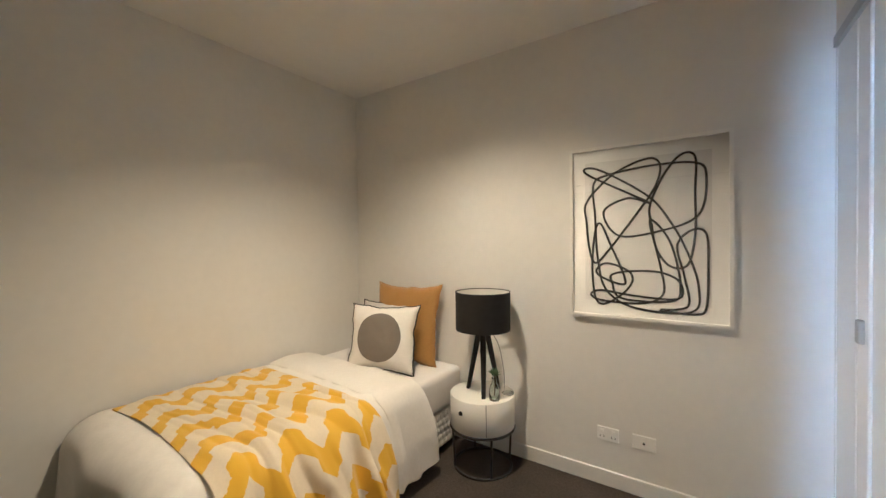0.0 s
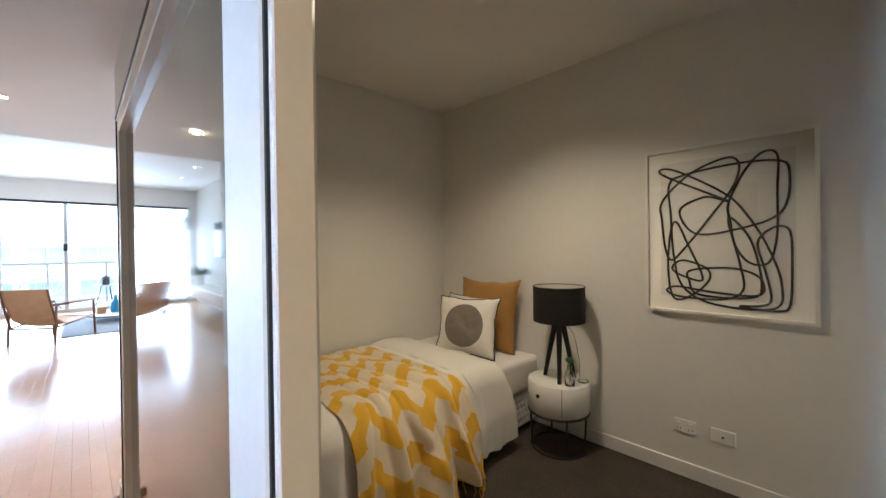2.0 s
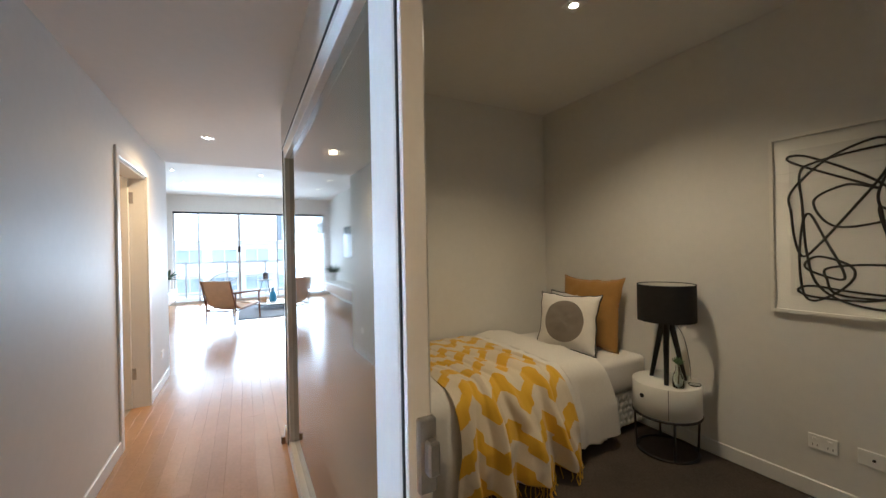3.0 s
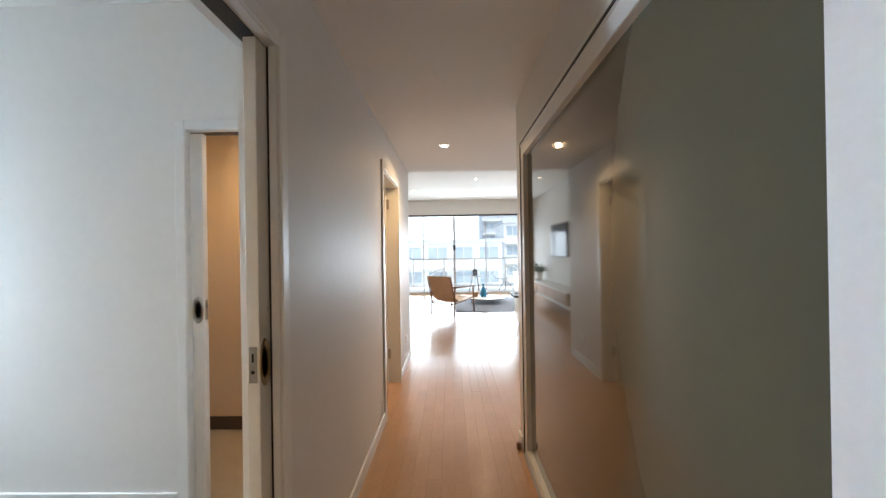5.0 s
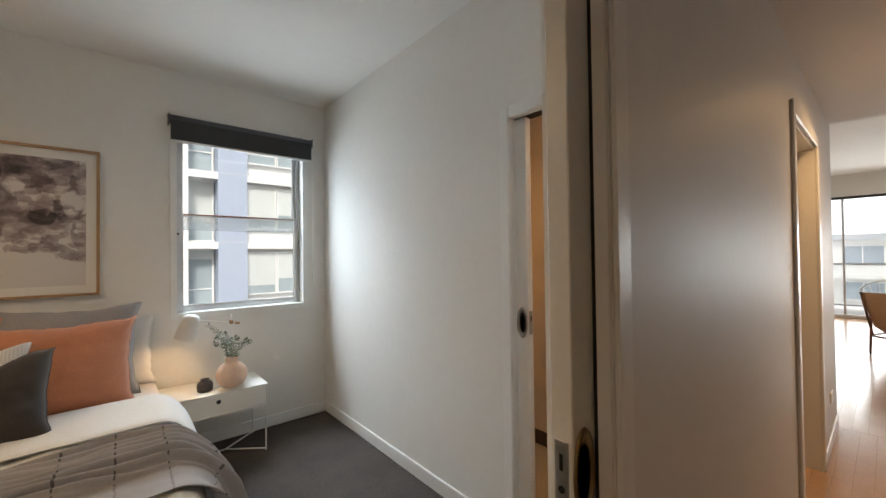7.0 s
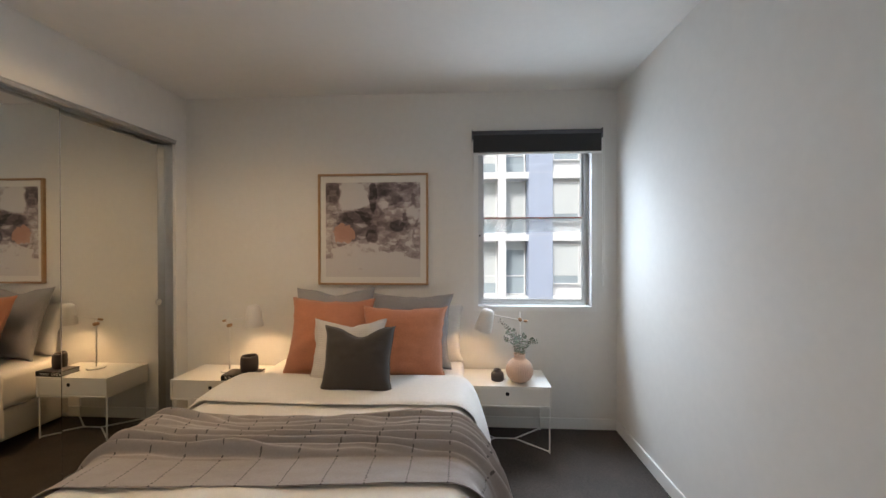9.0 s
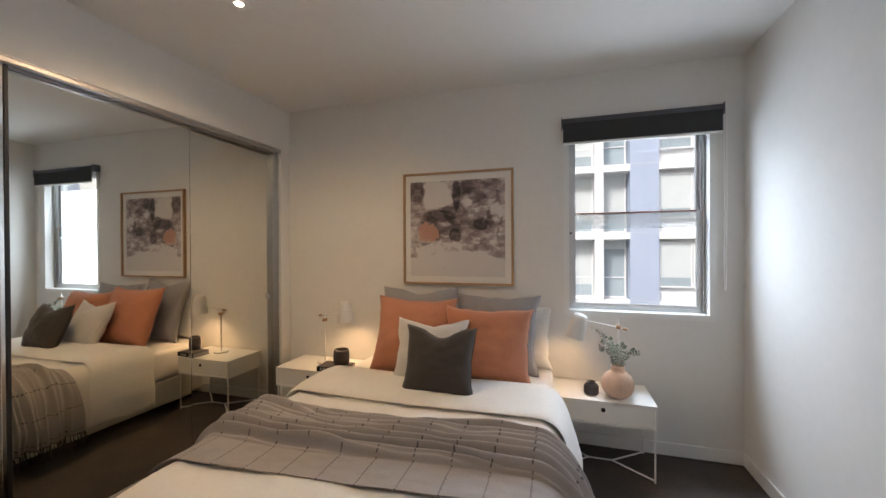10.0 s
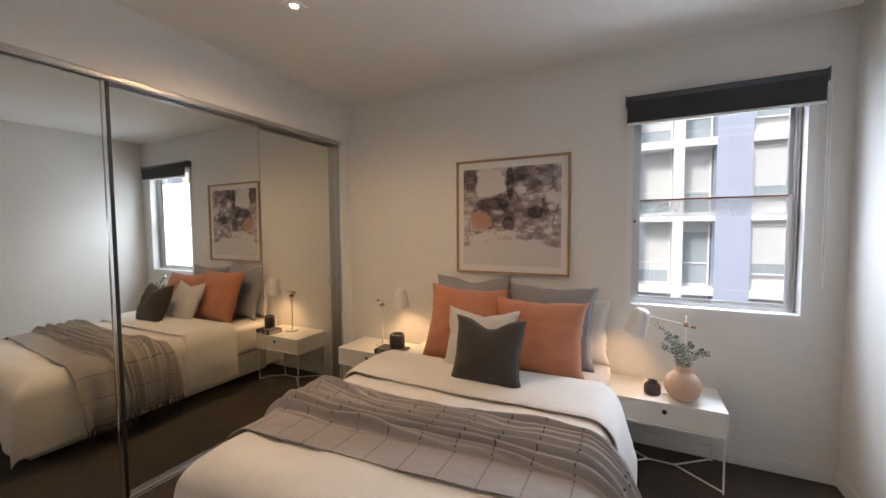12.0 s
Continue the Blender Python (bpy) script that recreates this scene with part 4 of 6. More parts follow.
def throw_one(u, v):
    """Yellow throw: crosswise over the bed, gathered towards the open side where it hangs to the floor."""
    flat = BX1 + 0.062 - (BX0 + 0.05)
    s = u * (flat + 0.47)
    run, drop = fall(s, flat, 0.11)
    k = s / flat
    y0, y1 = 0.70 + 0.03 * math.sin(3 * s), 1.50 - 0.035 * math.sin(2.5 * s)
    y = y0 + (y1 - y0) * v + 0.010 * math.sin(11 * v + 6 * s)
    out = min(1.0, drop / 0.15)
    edge = min(1.0, 7 * v, 7 * (1 - v))
    gather = 0.25 + 0.75 * min(1.0, k) ** 1.3
    wander = 0.55 * fbm(s * 1.1, v * 1.6, 1) + 0.45 * k
    big = 0.056 * gather * pleat(4.6 * (1 - v) + wander, 0.14) * edge
    small = 0.024 * gather * pleat(9.3 * (1 - v) + 1.7 * wander + 0.3, 0.35) * edge
    lift = 0.004 + (big + small) * (0.65 + 0.5 * fbm(s * 2.3 + 4, v * 3, 7)) + 0.004 * fbm(s * 6, v * 7, 4)
    hang = out * (0.030 * math.sin(21 * v + 1.0 + 0.6 * math.sin(5 * v)) + 0.014 * math.sin(37 * v + s * 3))
    x = BX0 + 0.05 + run + lift * out * (1.0 + 2.2 * drop) + hang * (0.3 + drop) + min(drop, 0.3) * 0.26
    y += -0.012 * out * math.sin(6.28 * (4.6 * (1 - v) + wander))
    z = BH + 0.054 - drop + lift * (1 - out)
    return (x, y, max(z, 0.055)), (s + 0.05, v * 1.02)


th = thing("throw", "cream throw with a mustard yellow zigzag pattern, draped over the bed", "throw")
part("cloth", grid_mesh("cloth", 130, 170, throw_one, 0.005), THROW1, th)
bm = bmesh.new()
rf = random.Random(3)
for k in range(64):
    (x, y, z), _ = throw_one(1.0, (k + 0.5) / 64)
    z = max(z, 0.07)
    path_tube([(x, y, z), (x + rf.uniform(-0.01, 0.012), y + rf.uniform(-0.01, 0.01), z - 0.03), (x + rf.uniform(-0.012, 0.02), y + rf.uniform(-0.014, 0.014), max(0.004, z - 0.065))], 0.0022, bm, 4)
part("fringe", bm, THROW1, th, "cream knotted fringe")["kind"] = "stuff"

cushion("cushion", "ochre square cushion leaning on the painted wall", 0.56, 0.56, 0.15, OCHRE, (-1.83, 2.20, BH + 0.0), 10, 4, seed=1.0)
cushion("cushion", "pale grey cushion with black piping behind another cushion", 0.50, 0.45, 0.13, OFFWHITE, (-1.93, 2.07, BH + 0.0), 20, 6, seed=4.0, piping=PIPING)
c1 = cushion("cushion", "white cushion with a large taupe circle and black piping", 0.49, 0.44, 0.15, LINEN, (-1.79, 1.92, BH + 0.012), 15, 17, seed=7.0, piping=PIPING)
disc_patch(c1, 0.49, 0.44, 0.15, 0.172, 0.222, 7.0, SLUB, "taupe slub linen circle")

# ---- small bedroom: round side table and tripod lamp ----
NX, NY = -1.165, 2.19
tab = thing("side_table", "round white drum side table on a black wire frame", "side table", (NX, NY, 0))
part("drum", lathe([(0.0, 0.262), (0.196, 0.262), (0.20, 0.266), (0.20, 0.456), (0.196, 0.46), (0.0, 0.46)], sides=64), LACQUER, tab, "white lacquered drum", True)
part("drawer_pull", tube((-0.035, -0.196, 0.385), (-0.036, -0.203, 0.385), 0.013, sides=20), BLACK, tab, "round black finger hole")
part("drawer_seam", box((0.115, -0.166, 0.268), (0.117, -0.1625, 0.455)), DARKMETAL, tab)
for z, r in ((0.008, 0.178), (0.254, 0.197)):
    part("ring", path_tube([(r * math.cos(a * math.pi / 24), r * math.sin(a * math.pi / 24), z) for a in range(48)], 0.008, sides=8, closed=True), DARKMETAL, tab, "", True)
for a in (45, 135, 225, 315):
    ca, sa = math.cos(radians(a)), math.sin(radians(a))
    part("leg", tube((0.178 * ca, 0.178 * sa, 0.008), (0.190 * ca, 0.190 * sa, 0.258), 0.007, sides=10), DARKMETAL, tab, "", True)

lp = thing("table_lamp", "black tripod table lamp with a black drum shade, switched off", "lamp", (NX + 0.01, NY, 0.46), 12)
wall_out = lathe([(0.170, 0.395), (0.170, 0.628)], sides=48, caps=False)
part("shade", wall_out, SHADEBLACK, lp, "black fabric drum shade", True)
part("lining", lathe([(0.1675, 0.396), (0.1675, 0.627)], sides=48, caps=False), SHADEIN, lp, "pale inner lining", True)
part("shade_ring", path_tube([(0.169 * math.cos(a * math.pi / 24), 0.169 * math.sin(a * math.pi / 24), 0.629) for a in range(48)], 0.003, sides=6, closed=True), SHADEBLACK, lp)
part("hub", tube((0, 0, 0.385), (0, 0, 0.44), 0.03, sides=20), SHADEBLACK, lp)
part("spider", box((-0.167, -0.003, 0.600), (0.167, 0.003, 0.606)), DARKMETAL, lp)
part("bulb", lathe([(0.0, 0.535), (0.02, 0.53), (0.03, 0.505), (0.02, 0.47), (0.012, 0.44)], sides=16), SHADEIN, lp, "unlit frosted bulb", True)
for a in (-73, 47, 167):
    ca, sa = math.cos(radians(a)), math.sin(radians(a))
    part("leg", tube((0.112 * ca, 0.112 * sa, 0.0), (0.022 * ca, 0.022 * sa, 0.405), 0.013, sides=8, r2=0.020), SHADEBLACK, lp, "black tapered wooden leg")

part("cord", path_tube(spline([(0.02, 0.0, 0.40), (0.10, -0.03, 0.33), (0.135, -0.02, 0.16), (0.12, 0.05, 0.004)], 8, False), 0.0018, sides=5), SHADEBLACK, lp, "thin black cord")
bt = thing("bottle_vase", "small clear glass bottle holding a green succulent sprig", "vase", (NX + 0.125, NY - 0.075, 0.46))
part("bottle", lathe([(0.0, 0.002), (0.030, 0.002), (0.032, 0.008), (0.032, 0.06), (0.026, 0.085), (0.015, 0.105), (0.014, 0.13), (0.017, 0.134), (0.015, 0.134), (0.012, 0.13), (0.013, 0.105), (0.024, 0.083), (0.0295, 0.06), (0.0295, 0.012), (0.0, 0.006)], sides=28), BOTTLE, bt, "clear glass bottle", True)
part("stem", path_tube([(0, 0, 0.02), (0.004, 0.002, 0.09), (0, 0, 0.155)], 0.0035, sides=6), STEM, bt)
lv = bmesh.new()
for k in range(26):
    a, e = k * 2.4, 0.25 + 1.1 * (k / 26)
    d = Vector((math.cos(a) * math.cos(e), math.sin(a) * math.cos(e), math.sin(e)))
    n0 = Vector((0, 0, 0.15))
    tube(n0, n0 + d * 0.042, 0.0085, lv, 6, 0.001)
part("rosette", lv, GREEN, bt, "green succulent leaves", True)
dish = thing("trinket_dish", "small clear glass dish on the side table", "dish", (NX + 0.155, NY + 0.045, 0.46))
part("bowl", lathe([(0.0, 0.001), (0.03, 0.001), (0.036, 0.010), (0.033, 0.010), (0.028, 0.005), (0.0, 0.005)], sides=24), BOTTLE, dish, "", True)

# ---- small bedroom: framed line drawing ----
art = thing("framed_drawing", "large white-framed abstract black line drawing under glass", "picture", (-0.667, YA, 0.965))
AW, AH = 0.770, 0.964
part("frame", cells("x", -0.028, -0.001, 0, AW, 0, AH, [(0.018, AW - 0.018, 0.018, AH - 0.018)]), LACQUER, art, "thin white lacquered frame")
part("mount", box((0.016, -0.012, 0.016), (AW - 0.016, -0.008, AH - 0.016)), MATBOARD, art, "white mount board")
part("paper", box((0.085, -0.0135, 0.095), (AW - 0.085, -0.0122, AH - 0.085)), PAPER, art, "pale grey drawing paper")
pane = part("glass", box((0.017, -0.022, 0.017), (AW - 0.017, -0.0200, AH - 0.017)), clear("picture_glass"), art)
pane.visible_shadow = False
STROKES = [
    [(.12, .15), (.20, .13), (.52, .30), (.66, .45), (.76, .62), (.82, .80), (.78, .93), (.45, .93), (.26, .84), (.20, .66), (.18, .40), (.17, .22), (.26, .17), (.55, .14), (.80, .15), (.86, .22), (.82, .42), (.60, .50), (.34, .52), (.24, .38), (.40, .31), (.53, .34)],
    [(.12, .32), (.30, .17), (.52, .10), (.60, .14), (.57, .26), (.44, .42), (.26, .62), (.18, .68), (.14, .60), (.12, .44)],
    [(.54, .36), (.62, .20), (.72, .10), (.80, .12), (.80, .30), (.80, .52), (.76, .68), (.66, .69), (.58, .60), (.55, .46)],
    [(.18, .50), (.22, .45), (.29, .58), (.38, .76), (.36, .80), (.22, .76), (.19, .72), (.26, .68), (.40, .72), (.43, .78), (.36, .86), (.24, .92), (.18, .88), (.16, .70)],
    [(.31, .74), (.55, .72), (.70, .76), (.73, .84), (.66, .87), (.42, .86), (.22, .84), (.15, .87), (.24, .90), (.50, .90), (.62, .84), (.60, .68), (.54, .44), (.66, .56), (.72, .80), (.66, .88), (.36, .88), (.30, .80)],
    [(.70, .58), (.78, .50), (.86, .52), (.87, .70), (.86, .90), (.80, .94), (.60, .93), (.76, .90), (.74, .74)],
]
for s in STROKES:
    pts = [(q.x * AW, -0.0142, (1 - q.y) * AH) for q in spline([(*p, 0) for p in s], 8)]
    part("stroke", path_tube(pts, 0.0062, sides=6, closed=True), INK, art, "thick black ink line", True)


# ---- main bedroom: queen bed ----
QX0, QX1, QY0, QY1, QH = -0.715, 0.785, -4.02, -2.0, 0.545
qb = thing("queen_bed", "queen bed with a white mattress on a pale fabric base", "bed")
part("mattress", box((QX0, QY0, 0.28), (QX1, QY1, QH), 0.05, segments=4), SHEET, qb, "white fitted mattress", True)
part("bed_base", box((QX0 + 0.01, QY0 + 0.01, 0.05), (QX1 - 0.01, QY1 - 0.01, 0.275), 0.025, segments=3), BASE, qb, "pale fabric ensemble base")
for x in (QX0 + 0.12, QX1 - 0.12):
    for y in (QY0 + 0.12, QY1 - 0.12):
        part("castor", tube((x, y, 0), (x, y, 0.06), 0.025, sides=14), DARKMETAL, qb)


def two_sided(s, x0, x1, r):
    """Across a bed: s metres from its middle line to either side."""
    mid, half = (x0 + x1) / 2, (x1 - x0) / 2
    run, drop = fall(abs(s), half, r)
    return mid + math.copysign(run, s), drop


def duvet_two(u, v):
    s = (2 * u - 1) * (0.80 + 0.42)
    x, dx = two_sided(s, QX0 - 0.045, QX1 + 0.045, 0.11)
    flat = -QY1 * -1 + 3.42 + 0.03
    q = v * (flat + 0.38)
    ry, dy = fall(q, flat, 0.11)
    y = -3.42 + ry
    drop = (dx ** 3 + dy ** 3) ** (1 / 3)
    edge = min(1.0, drop / 0.3)
    side = math.copysign(1, s)
    x += side * min(dx, 0.3) * (0.12 + 0.05 * math.sin(y * 11 + side) + 0.03 * math.sin(y * 27))
    y += min(dy, 0.3) * (0.10 + 0.08 * math.sin(x * 10))
    z = QH + 0.040 - drop + (0.012 * fbm(x * 2.6, y * 2.6, 8) + 0.005 * fbm(x * 8, y * 6, 3)) * (1 - edge)
    return (x, y, max(z, 0.11 + 0.035 * math.sin(y * 8 + 1) * edge)), (s, q)


d2 = thing("duvet", "cream-white linen duvet folded back near the pillows, hanging over the sides", "duvet")
part("cover", grid_mesh("cover", 130, 100, duvet_two, 0.012), LINEN, d2)


def fold_two(u, v):
    s = (2 * u - 1) * (0.80 + 0.40)
    x, drop = two_sided(s, QX0 - 0.06, QX1 + 0.06, 0.11)
    a = v * 2 * math.pi
    out = min(1.0, drop / 0.2)
    side = math.copysign(1, s)
    puff = 0.027 * math.sin(a) * (1 + 0.2 * fbm(s * 3, v * 3, 3))
    y = -3.215 + 0.235 * math.cos(a) + 0.014 * math.sin(s * 4 + 1) + 0.05 * out
    x += side * (puff * out + min(drop, 0.3) * (0.20 + 0.06 * math.sin(y * 13)))
    return (x, y, QH + 0.060 - drop + puff * (1 - out)), (s, a * 0.1)


part("folded_edge", grid_mesh("folded_edge", 110, 30, fold_two), LINEN, d2)


def throw_two(u, v):
    s = (2 * u - 1) * (0.80 + 0.40)
    x, drop = two_sided(s, QX0 - 0.07, QX1 + 0.07, 0.12)
    out = min(1.0, drop / 0.15)
    side = math.copysign(1, s)
    k = (s + 1.2) / 2.4
    y0, y1 = -2.85 + 0.03 * math.sin(3 * s + 1), -2.27 + 0.05 * math.sin(2.2 * s)
    y = y0 + (y1 - y0) * v + 0.008 * math.sin(9 * v + 5 * s)
    # laid pleats over the half towards the pillows, a flat border towards the foot
    band = min(1.0, max(0.0, (v - 0.06) / 0.10)) * min(1.0, max(0.0, (0.70 - v) / 0.04))
    wander = 0.60 * math.sin(1.9 * s + 0.5) + 1.1 * fbm(s * 1.1, v * 1.4, 6) + 0.45 * s
    lift = 0.042 * band * pleat((v - 0.045) / 0.112 + wander * 0.55, 0.25) * (0.75 + 0.6 * fbm(s * 1.7 + 3, v * 4, 2))
    lift += 0.020 * band * pleat(v / 0.062 + wander * 1.2 + 0.3, 0.4) + 0.010 * band
    lift = max(lift, 0.0) + 0.003 * fbm(s * 7, v * 6, 3)
    hang = out * (0.020 * math.sin(19 * v + 1) + 0.012 * math.sin(33 * v))
    x += side * (lift * out + hang + min(drop, 0.3) * 0.29)
    return (x, y, max(QH + 0.056 - drop + lift * (1 - out), 0.16)), (s, v * 0.98)


t2 = thing("throw", "grey woven throw with dashed dark check lines, pleated across the bed", "throw")
part("cloth", grid_mesh("cloth", 150, 190, throw_two, 0.005), THROW2, t2)
bm = bmesh.new()
for end in (0.0, 1.0):
    for k in range(60):
        (x, y, z), _ = throw_two(end, (k + 0.5) / 60)
        o = 0.01 if end else -0.01
        path_tube([(x, y, z + 0.01), (x + o * rf.uniform(0, 1), y + rf.uniform(-0.01, 0.01), z - 0.04), (x + o * rf.uniform(-1, 1), y + rf.uniform(-0.012, 0.012), z - 0.09)], 0.0035, bm, 4)
part("fringe", bm, CHARCOAL, t2, "dark grey fringe")["kind"] = "stuff"

# Pillows and cushions, back to front.
ZP = QH + 0.004
for x, tn in ((0.33, 2), (-0.37, -2)):
    cushion("pillow", "white sleeping pillow propped against the painted wall", 0.66, 0.46, 0.14, SHEET, (x * 1.02, -3.965, ZP), 12, 180 + tn, "bed pillows", seed=2 + x)
cushion("cushion", "grey quilted cotton cushion propped at the head of the bed", 0.62, 0.60, 0.14, GREYCLOTH, (0.32, -3.82, ZP), 16, 183, "grey cushions", seed=11.0, chop=0.03)
cushion("cushion", "grey quilted cotton cushion propped at the head of the bed", 0.62, 0.56, 0.14, GREYCLOTH, (-0.30, -3.80, ZP), 16, 177, "grey cushions", seed=15.0)
cushion("cushion", "terracotta linen cushion leaning on a grey cushion", 0.62, 0.56, 0.22, RUST, (0.265, -3.545, ZP), 20, 178, "terracotta cushions", seed=21.0)
cushion("cushion", "terracotta linen cushion leaning on a grey cushion", 0.60, 0.51, 0.22, RUST, (-0.285, -3.50, ZP), 19, 180, "terracotta cushions", seed=25.0)
cushion("cushion", "off-white knitted cushion tucked between two others", 0.48, 0.42, 0.15, OFFWHITE, (0.05, -3.34, ZP + 0.03), 24, 184, seed=31.0, chop=0.03)
cushion("cushion", "charcoal velvet cushion with a dented top at the front", 0.43, 0.40, 0.17, CHARCOAL, (-0.075, -3.13, ZP + 0.05), 22, 181, seed=35.0, chop=0.055)


# ---- main bedroom: bedside tables ----
def bedside(at, group):
    b = thing("bedside_table", "white lacquered one-drawer bedside table on thin wire legs", "bedside table", at, 0, group)
    w, d, z0, z1 = 0.62, 0.38, 0.325, 0.475
    part("case", cells("x", 0.002, d, 0, w, z0, z1, [(0.012, w - 0.012, z0 + 0.012, z1 - 0.012)]), LACQUER, b, "white lacquered case")
    part("back_panel", box((0.011, 0.004, z0 + 0.011), (w - 0.011, 0.014, z1 - 0.011)), LACQUER, b)
    fr = part("drawer_front", box((0.014, d - 0.022, z0 + 0.014), (w - 0.014, d - 0.003, z1 - 0.014), 0.002), LACQUER, b)
    part("finger_hole", tube((w / 2, d - 0.004, z0 + 0.095), (w / 2, d - 0.0015, z0 + 0.095), 0.014, sides=24), BLACK, fr, "round dark finger hole")
    for x in (0.012, w - 0.012):
        for y in (0.016, d - 0.014):
            part("leg", tube((x, y, 0), (x, y, z0), 0.0055, sides=8), LAMPWHITE, b)
    for x0, x1 in ((0.012, w * 0.38), (w - 0.012, w * 0.62)):
        for y in (0.016, d - 0.014):
            part("brace", tube((x0, y, 0.012), (x1, d / 2, 0.012), 0.0055, sides=8), LAMPWHITE, b)
    part("brace", tube((w * 0.38, d / 2, 0.012), (w * 0.62, d / 2, 0.012), 0.0055, sides=8), LAMPWHITE, b)
    return b


n2 = bedside((-1.335, YB + 0.016, 0), "bedside tables")
n1 = copy_thing(n2, pose(0.862, YB + 0.016, 0))
NTOP = 0.475


def desk_lamp(at, turn, label, head_low, arm, pole):
    """A white lamp: a slim pole, a cross arm with a wooden joint, and a tapered metal shade."""
    d = thing("bedside_lamp", label, "lamp", at, turn, "bedside lamps")
    part("base", lathe([(0, 0), (0.062, 0), (0.065, 0.004), (0.065, 0.010), (0.06, 0.013), (0, 0.013)], sides=32), LAMPWHITE, d, "", True)
    part("pole", tube((0, 0, 0.012), (0, 0, pole), 0.0055, sides=10), LAMPWHITE, d, "", True)
    part("joint", tube((0, -0.018, pole - 0.055), (0, 0.018, pole - 0.055), 0.014, sides=16), OAK, d, "small oak joint", True)
    a0, a1 = Vector(arm[0]), Vector(arm[1])
    part("arm", tube(a0, a1, 0.005, sides=10), LAMPWHITE, d, "", True)
    part("arm_tip", tube(a0, a0 + (a1 - a0).normalized() * 0.03, 0.009, sides=12), OAK, d, "oak arm tip")
    tip, axis = Vector(head_low[0]), Vector(head_low[1]).normalized()
    m = Matrix.Translation(tip) @ axis.to_track_quat("Z", "Y").to_matrix().to_4x4()
    outer = lathe([(0.068, 0.0), (0.060, 0.075), (0.050, 0.140), (0.042, 0.160), (0.025, 0.170), (0.0, 0.172)], sides=36, caps=False)
    outer.transform(m)
    shade = part("shade", outer, LAMPWHITE, d, "white enamelled metal shade", True)
    inner = lathe([(0.066, 0.001), (0.057, 0.075), (0.046, 0.138), (0.0, 0.158)], sides=36, caps=False)
    inner.transform(m)
    part("lining", inner, SHADEIN, shade, "", True)
    bulb = lathe([(0.0, 0.055), (0.018, 0.060), (0.024, 0.078), (0.016, 0.105), (0.010, 0.13)], sides=16)
    bulb.transform(m)
    part("bulb", bulb, HOTSOFT, shade, "lit warm bulb", True)
    return pose(*at, 0, 0, turn) @ (m @ Vector((0, 0, 0.022)))


p1 = desk_lamp((1.165, -3.875, NTOP), 0, "lit white bedside lamp with a tapered shade and oak joint", ((-0.222, 0.03, 0.365), (0.03, 0, 1)), ((0.055, 0, 0.40), (-0.205, 0.03, 0.440)), 0.42)
p2 = desk_lamp((-1.145, -3.87, NTOP), 0, "lit white bedside lamp tilted towards the bed", ((0.285, 0.02, 0.352), (-0.28, 0, 1)), ((-0.055, 0, 0.420), (0.25, 0.02, 0.478)), 0.49)
lamp("bedside_bulb", "SPOT", look(p1, (p1[0], p1[1], 0)), 5.5, (1.0, 0.62, 0.30), angle=130, blend=0.8, radius=0.025)
lamp("bedside_bulb", "SPOT", look(p2, (p2[0] + 0.3, p2[1], 0)), 2.0, (1.0, 0.62, 0.30), angle=130, blend=0.8, radius=0.025)

# Things on the bedside tables.
book = thing("book", "thick black paperback with white lettering lying flat", "book", (0.965, -3.735, NTOP), 4)
book.scale = (1.2, 1.15, 1.2)
part("pages", box((-0.105, -0.066, 0.004), (0.105, 0.064, 0.028), 0.001), PAPER, book, "cream page block")
part("cover", box((-0.108, -0.068, 0.028), (0.108, 0.069, 0.032), 0.001), DARKPOT, book)
part("cover", box((-0.108, -0.068, 0.0), (0.108, 0.069, 0.004), 0.001), DARKPOT, book)
part("spine", box((-0.108, 0.064, 0.0), (0.108, 0.070, 0.032), 0.002), INK, book, "black spine with white lettering")


def lettering(text, size, m, material, parent):
    cu = bpy.data.curves.new("lettering", "FONT")
    cu.body, cu.size, cu.extrude, cu.align_x, cu.align_y = text, size, 0.0004, "CENTER", "CENTER"
    tmp = new("tmp_letters", cu)
    me = bpy.data.meshes.new_from_object(tmp)
    bpy.data.objects.remove(tmp)
    me.transform(m)
    me.materials.clear()
    return part("lettering", me, material, parent, "white letters")


lettering("KING", 0.030, Matrix.Translation((0.048, 0.0703, 0.016)) @ pose(0, 0, 0, 90, 0, 180), LACQUER, book)
bm = box((-0.075, 0.0700, 0.017), (-0.005, 0.0706, 0.021))
box((-0.065, 0.0700, 0.010), (-0.010, 0.0706, 0.013), 0, bm)
part("title_bars", bm, PAPER, book)
cd = thing("candle_jar", "dark ribbed stoneware candle jar on the book", "candle", (0.940, -3.770, NTOP + 0.0385))
cd.scale = (1.2, 1.2, 1.2)
part("jar", lathe([(0, 0), (0.046, 0), (0.052, 0.006), (0.054, 0.05), (0.052, 0.085), (0.046, 0.098), (0.041, 0.098), (0.044, 0.085), (0.044, 0.02), (0, 0.018)], sides=32), DARKPOT, cd, "", True)
part("wax", lathe([(0, 0.074), (0.043, 0.074)], sides=24), PAPER, cd)
pot = thing("tealight_pot", "small dark brown stoneware pot with an open top", "pot", (-0.965, -3.775, NTOP))
part("pot", lathe([(0, 0), (0.042, 0), (0.047, 0.006), (0.048, 0.045), (0.040, 0.062), (0.026, 0.068), (0.026, 0.076), (0.030, 0.080), (0.022, 0.080), (0.020, 0.066), (0.036, 0.056), (0.040, 0.015), (0, 0.012)], sides=32), DARKPOT, pot, "", True)
cable = thing("lamp_cable", "thin white cable trailing over the bedside table", "cable")
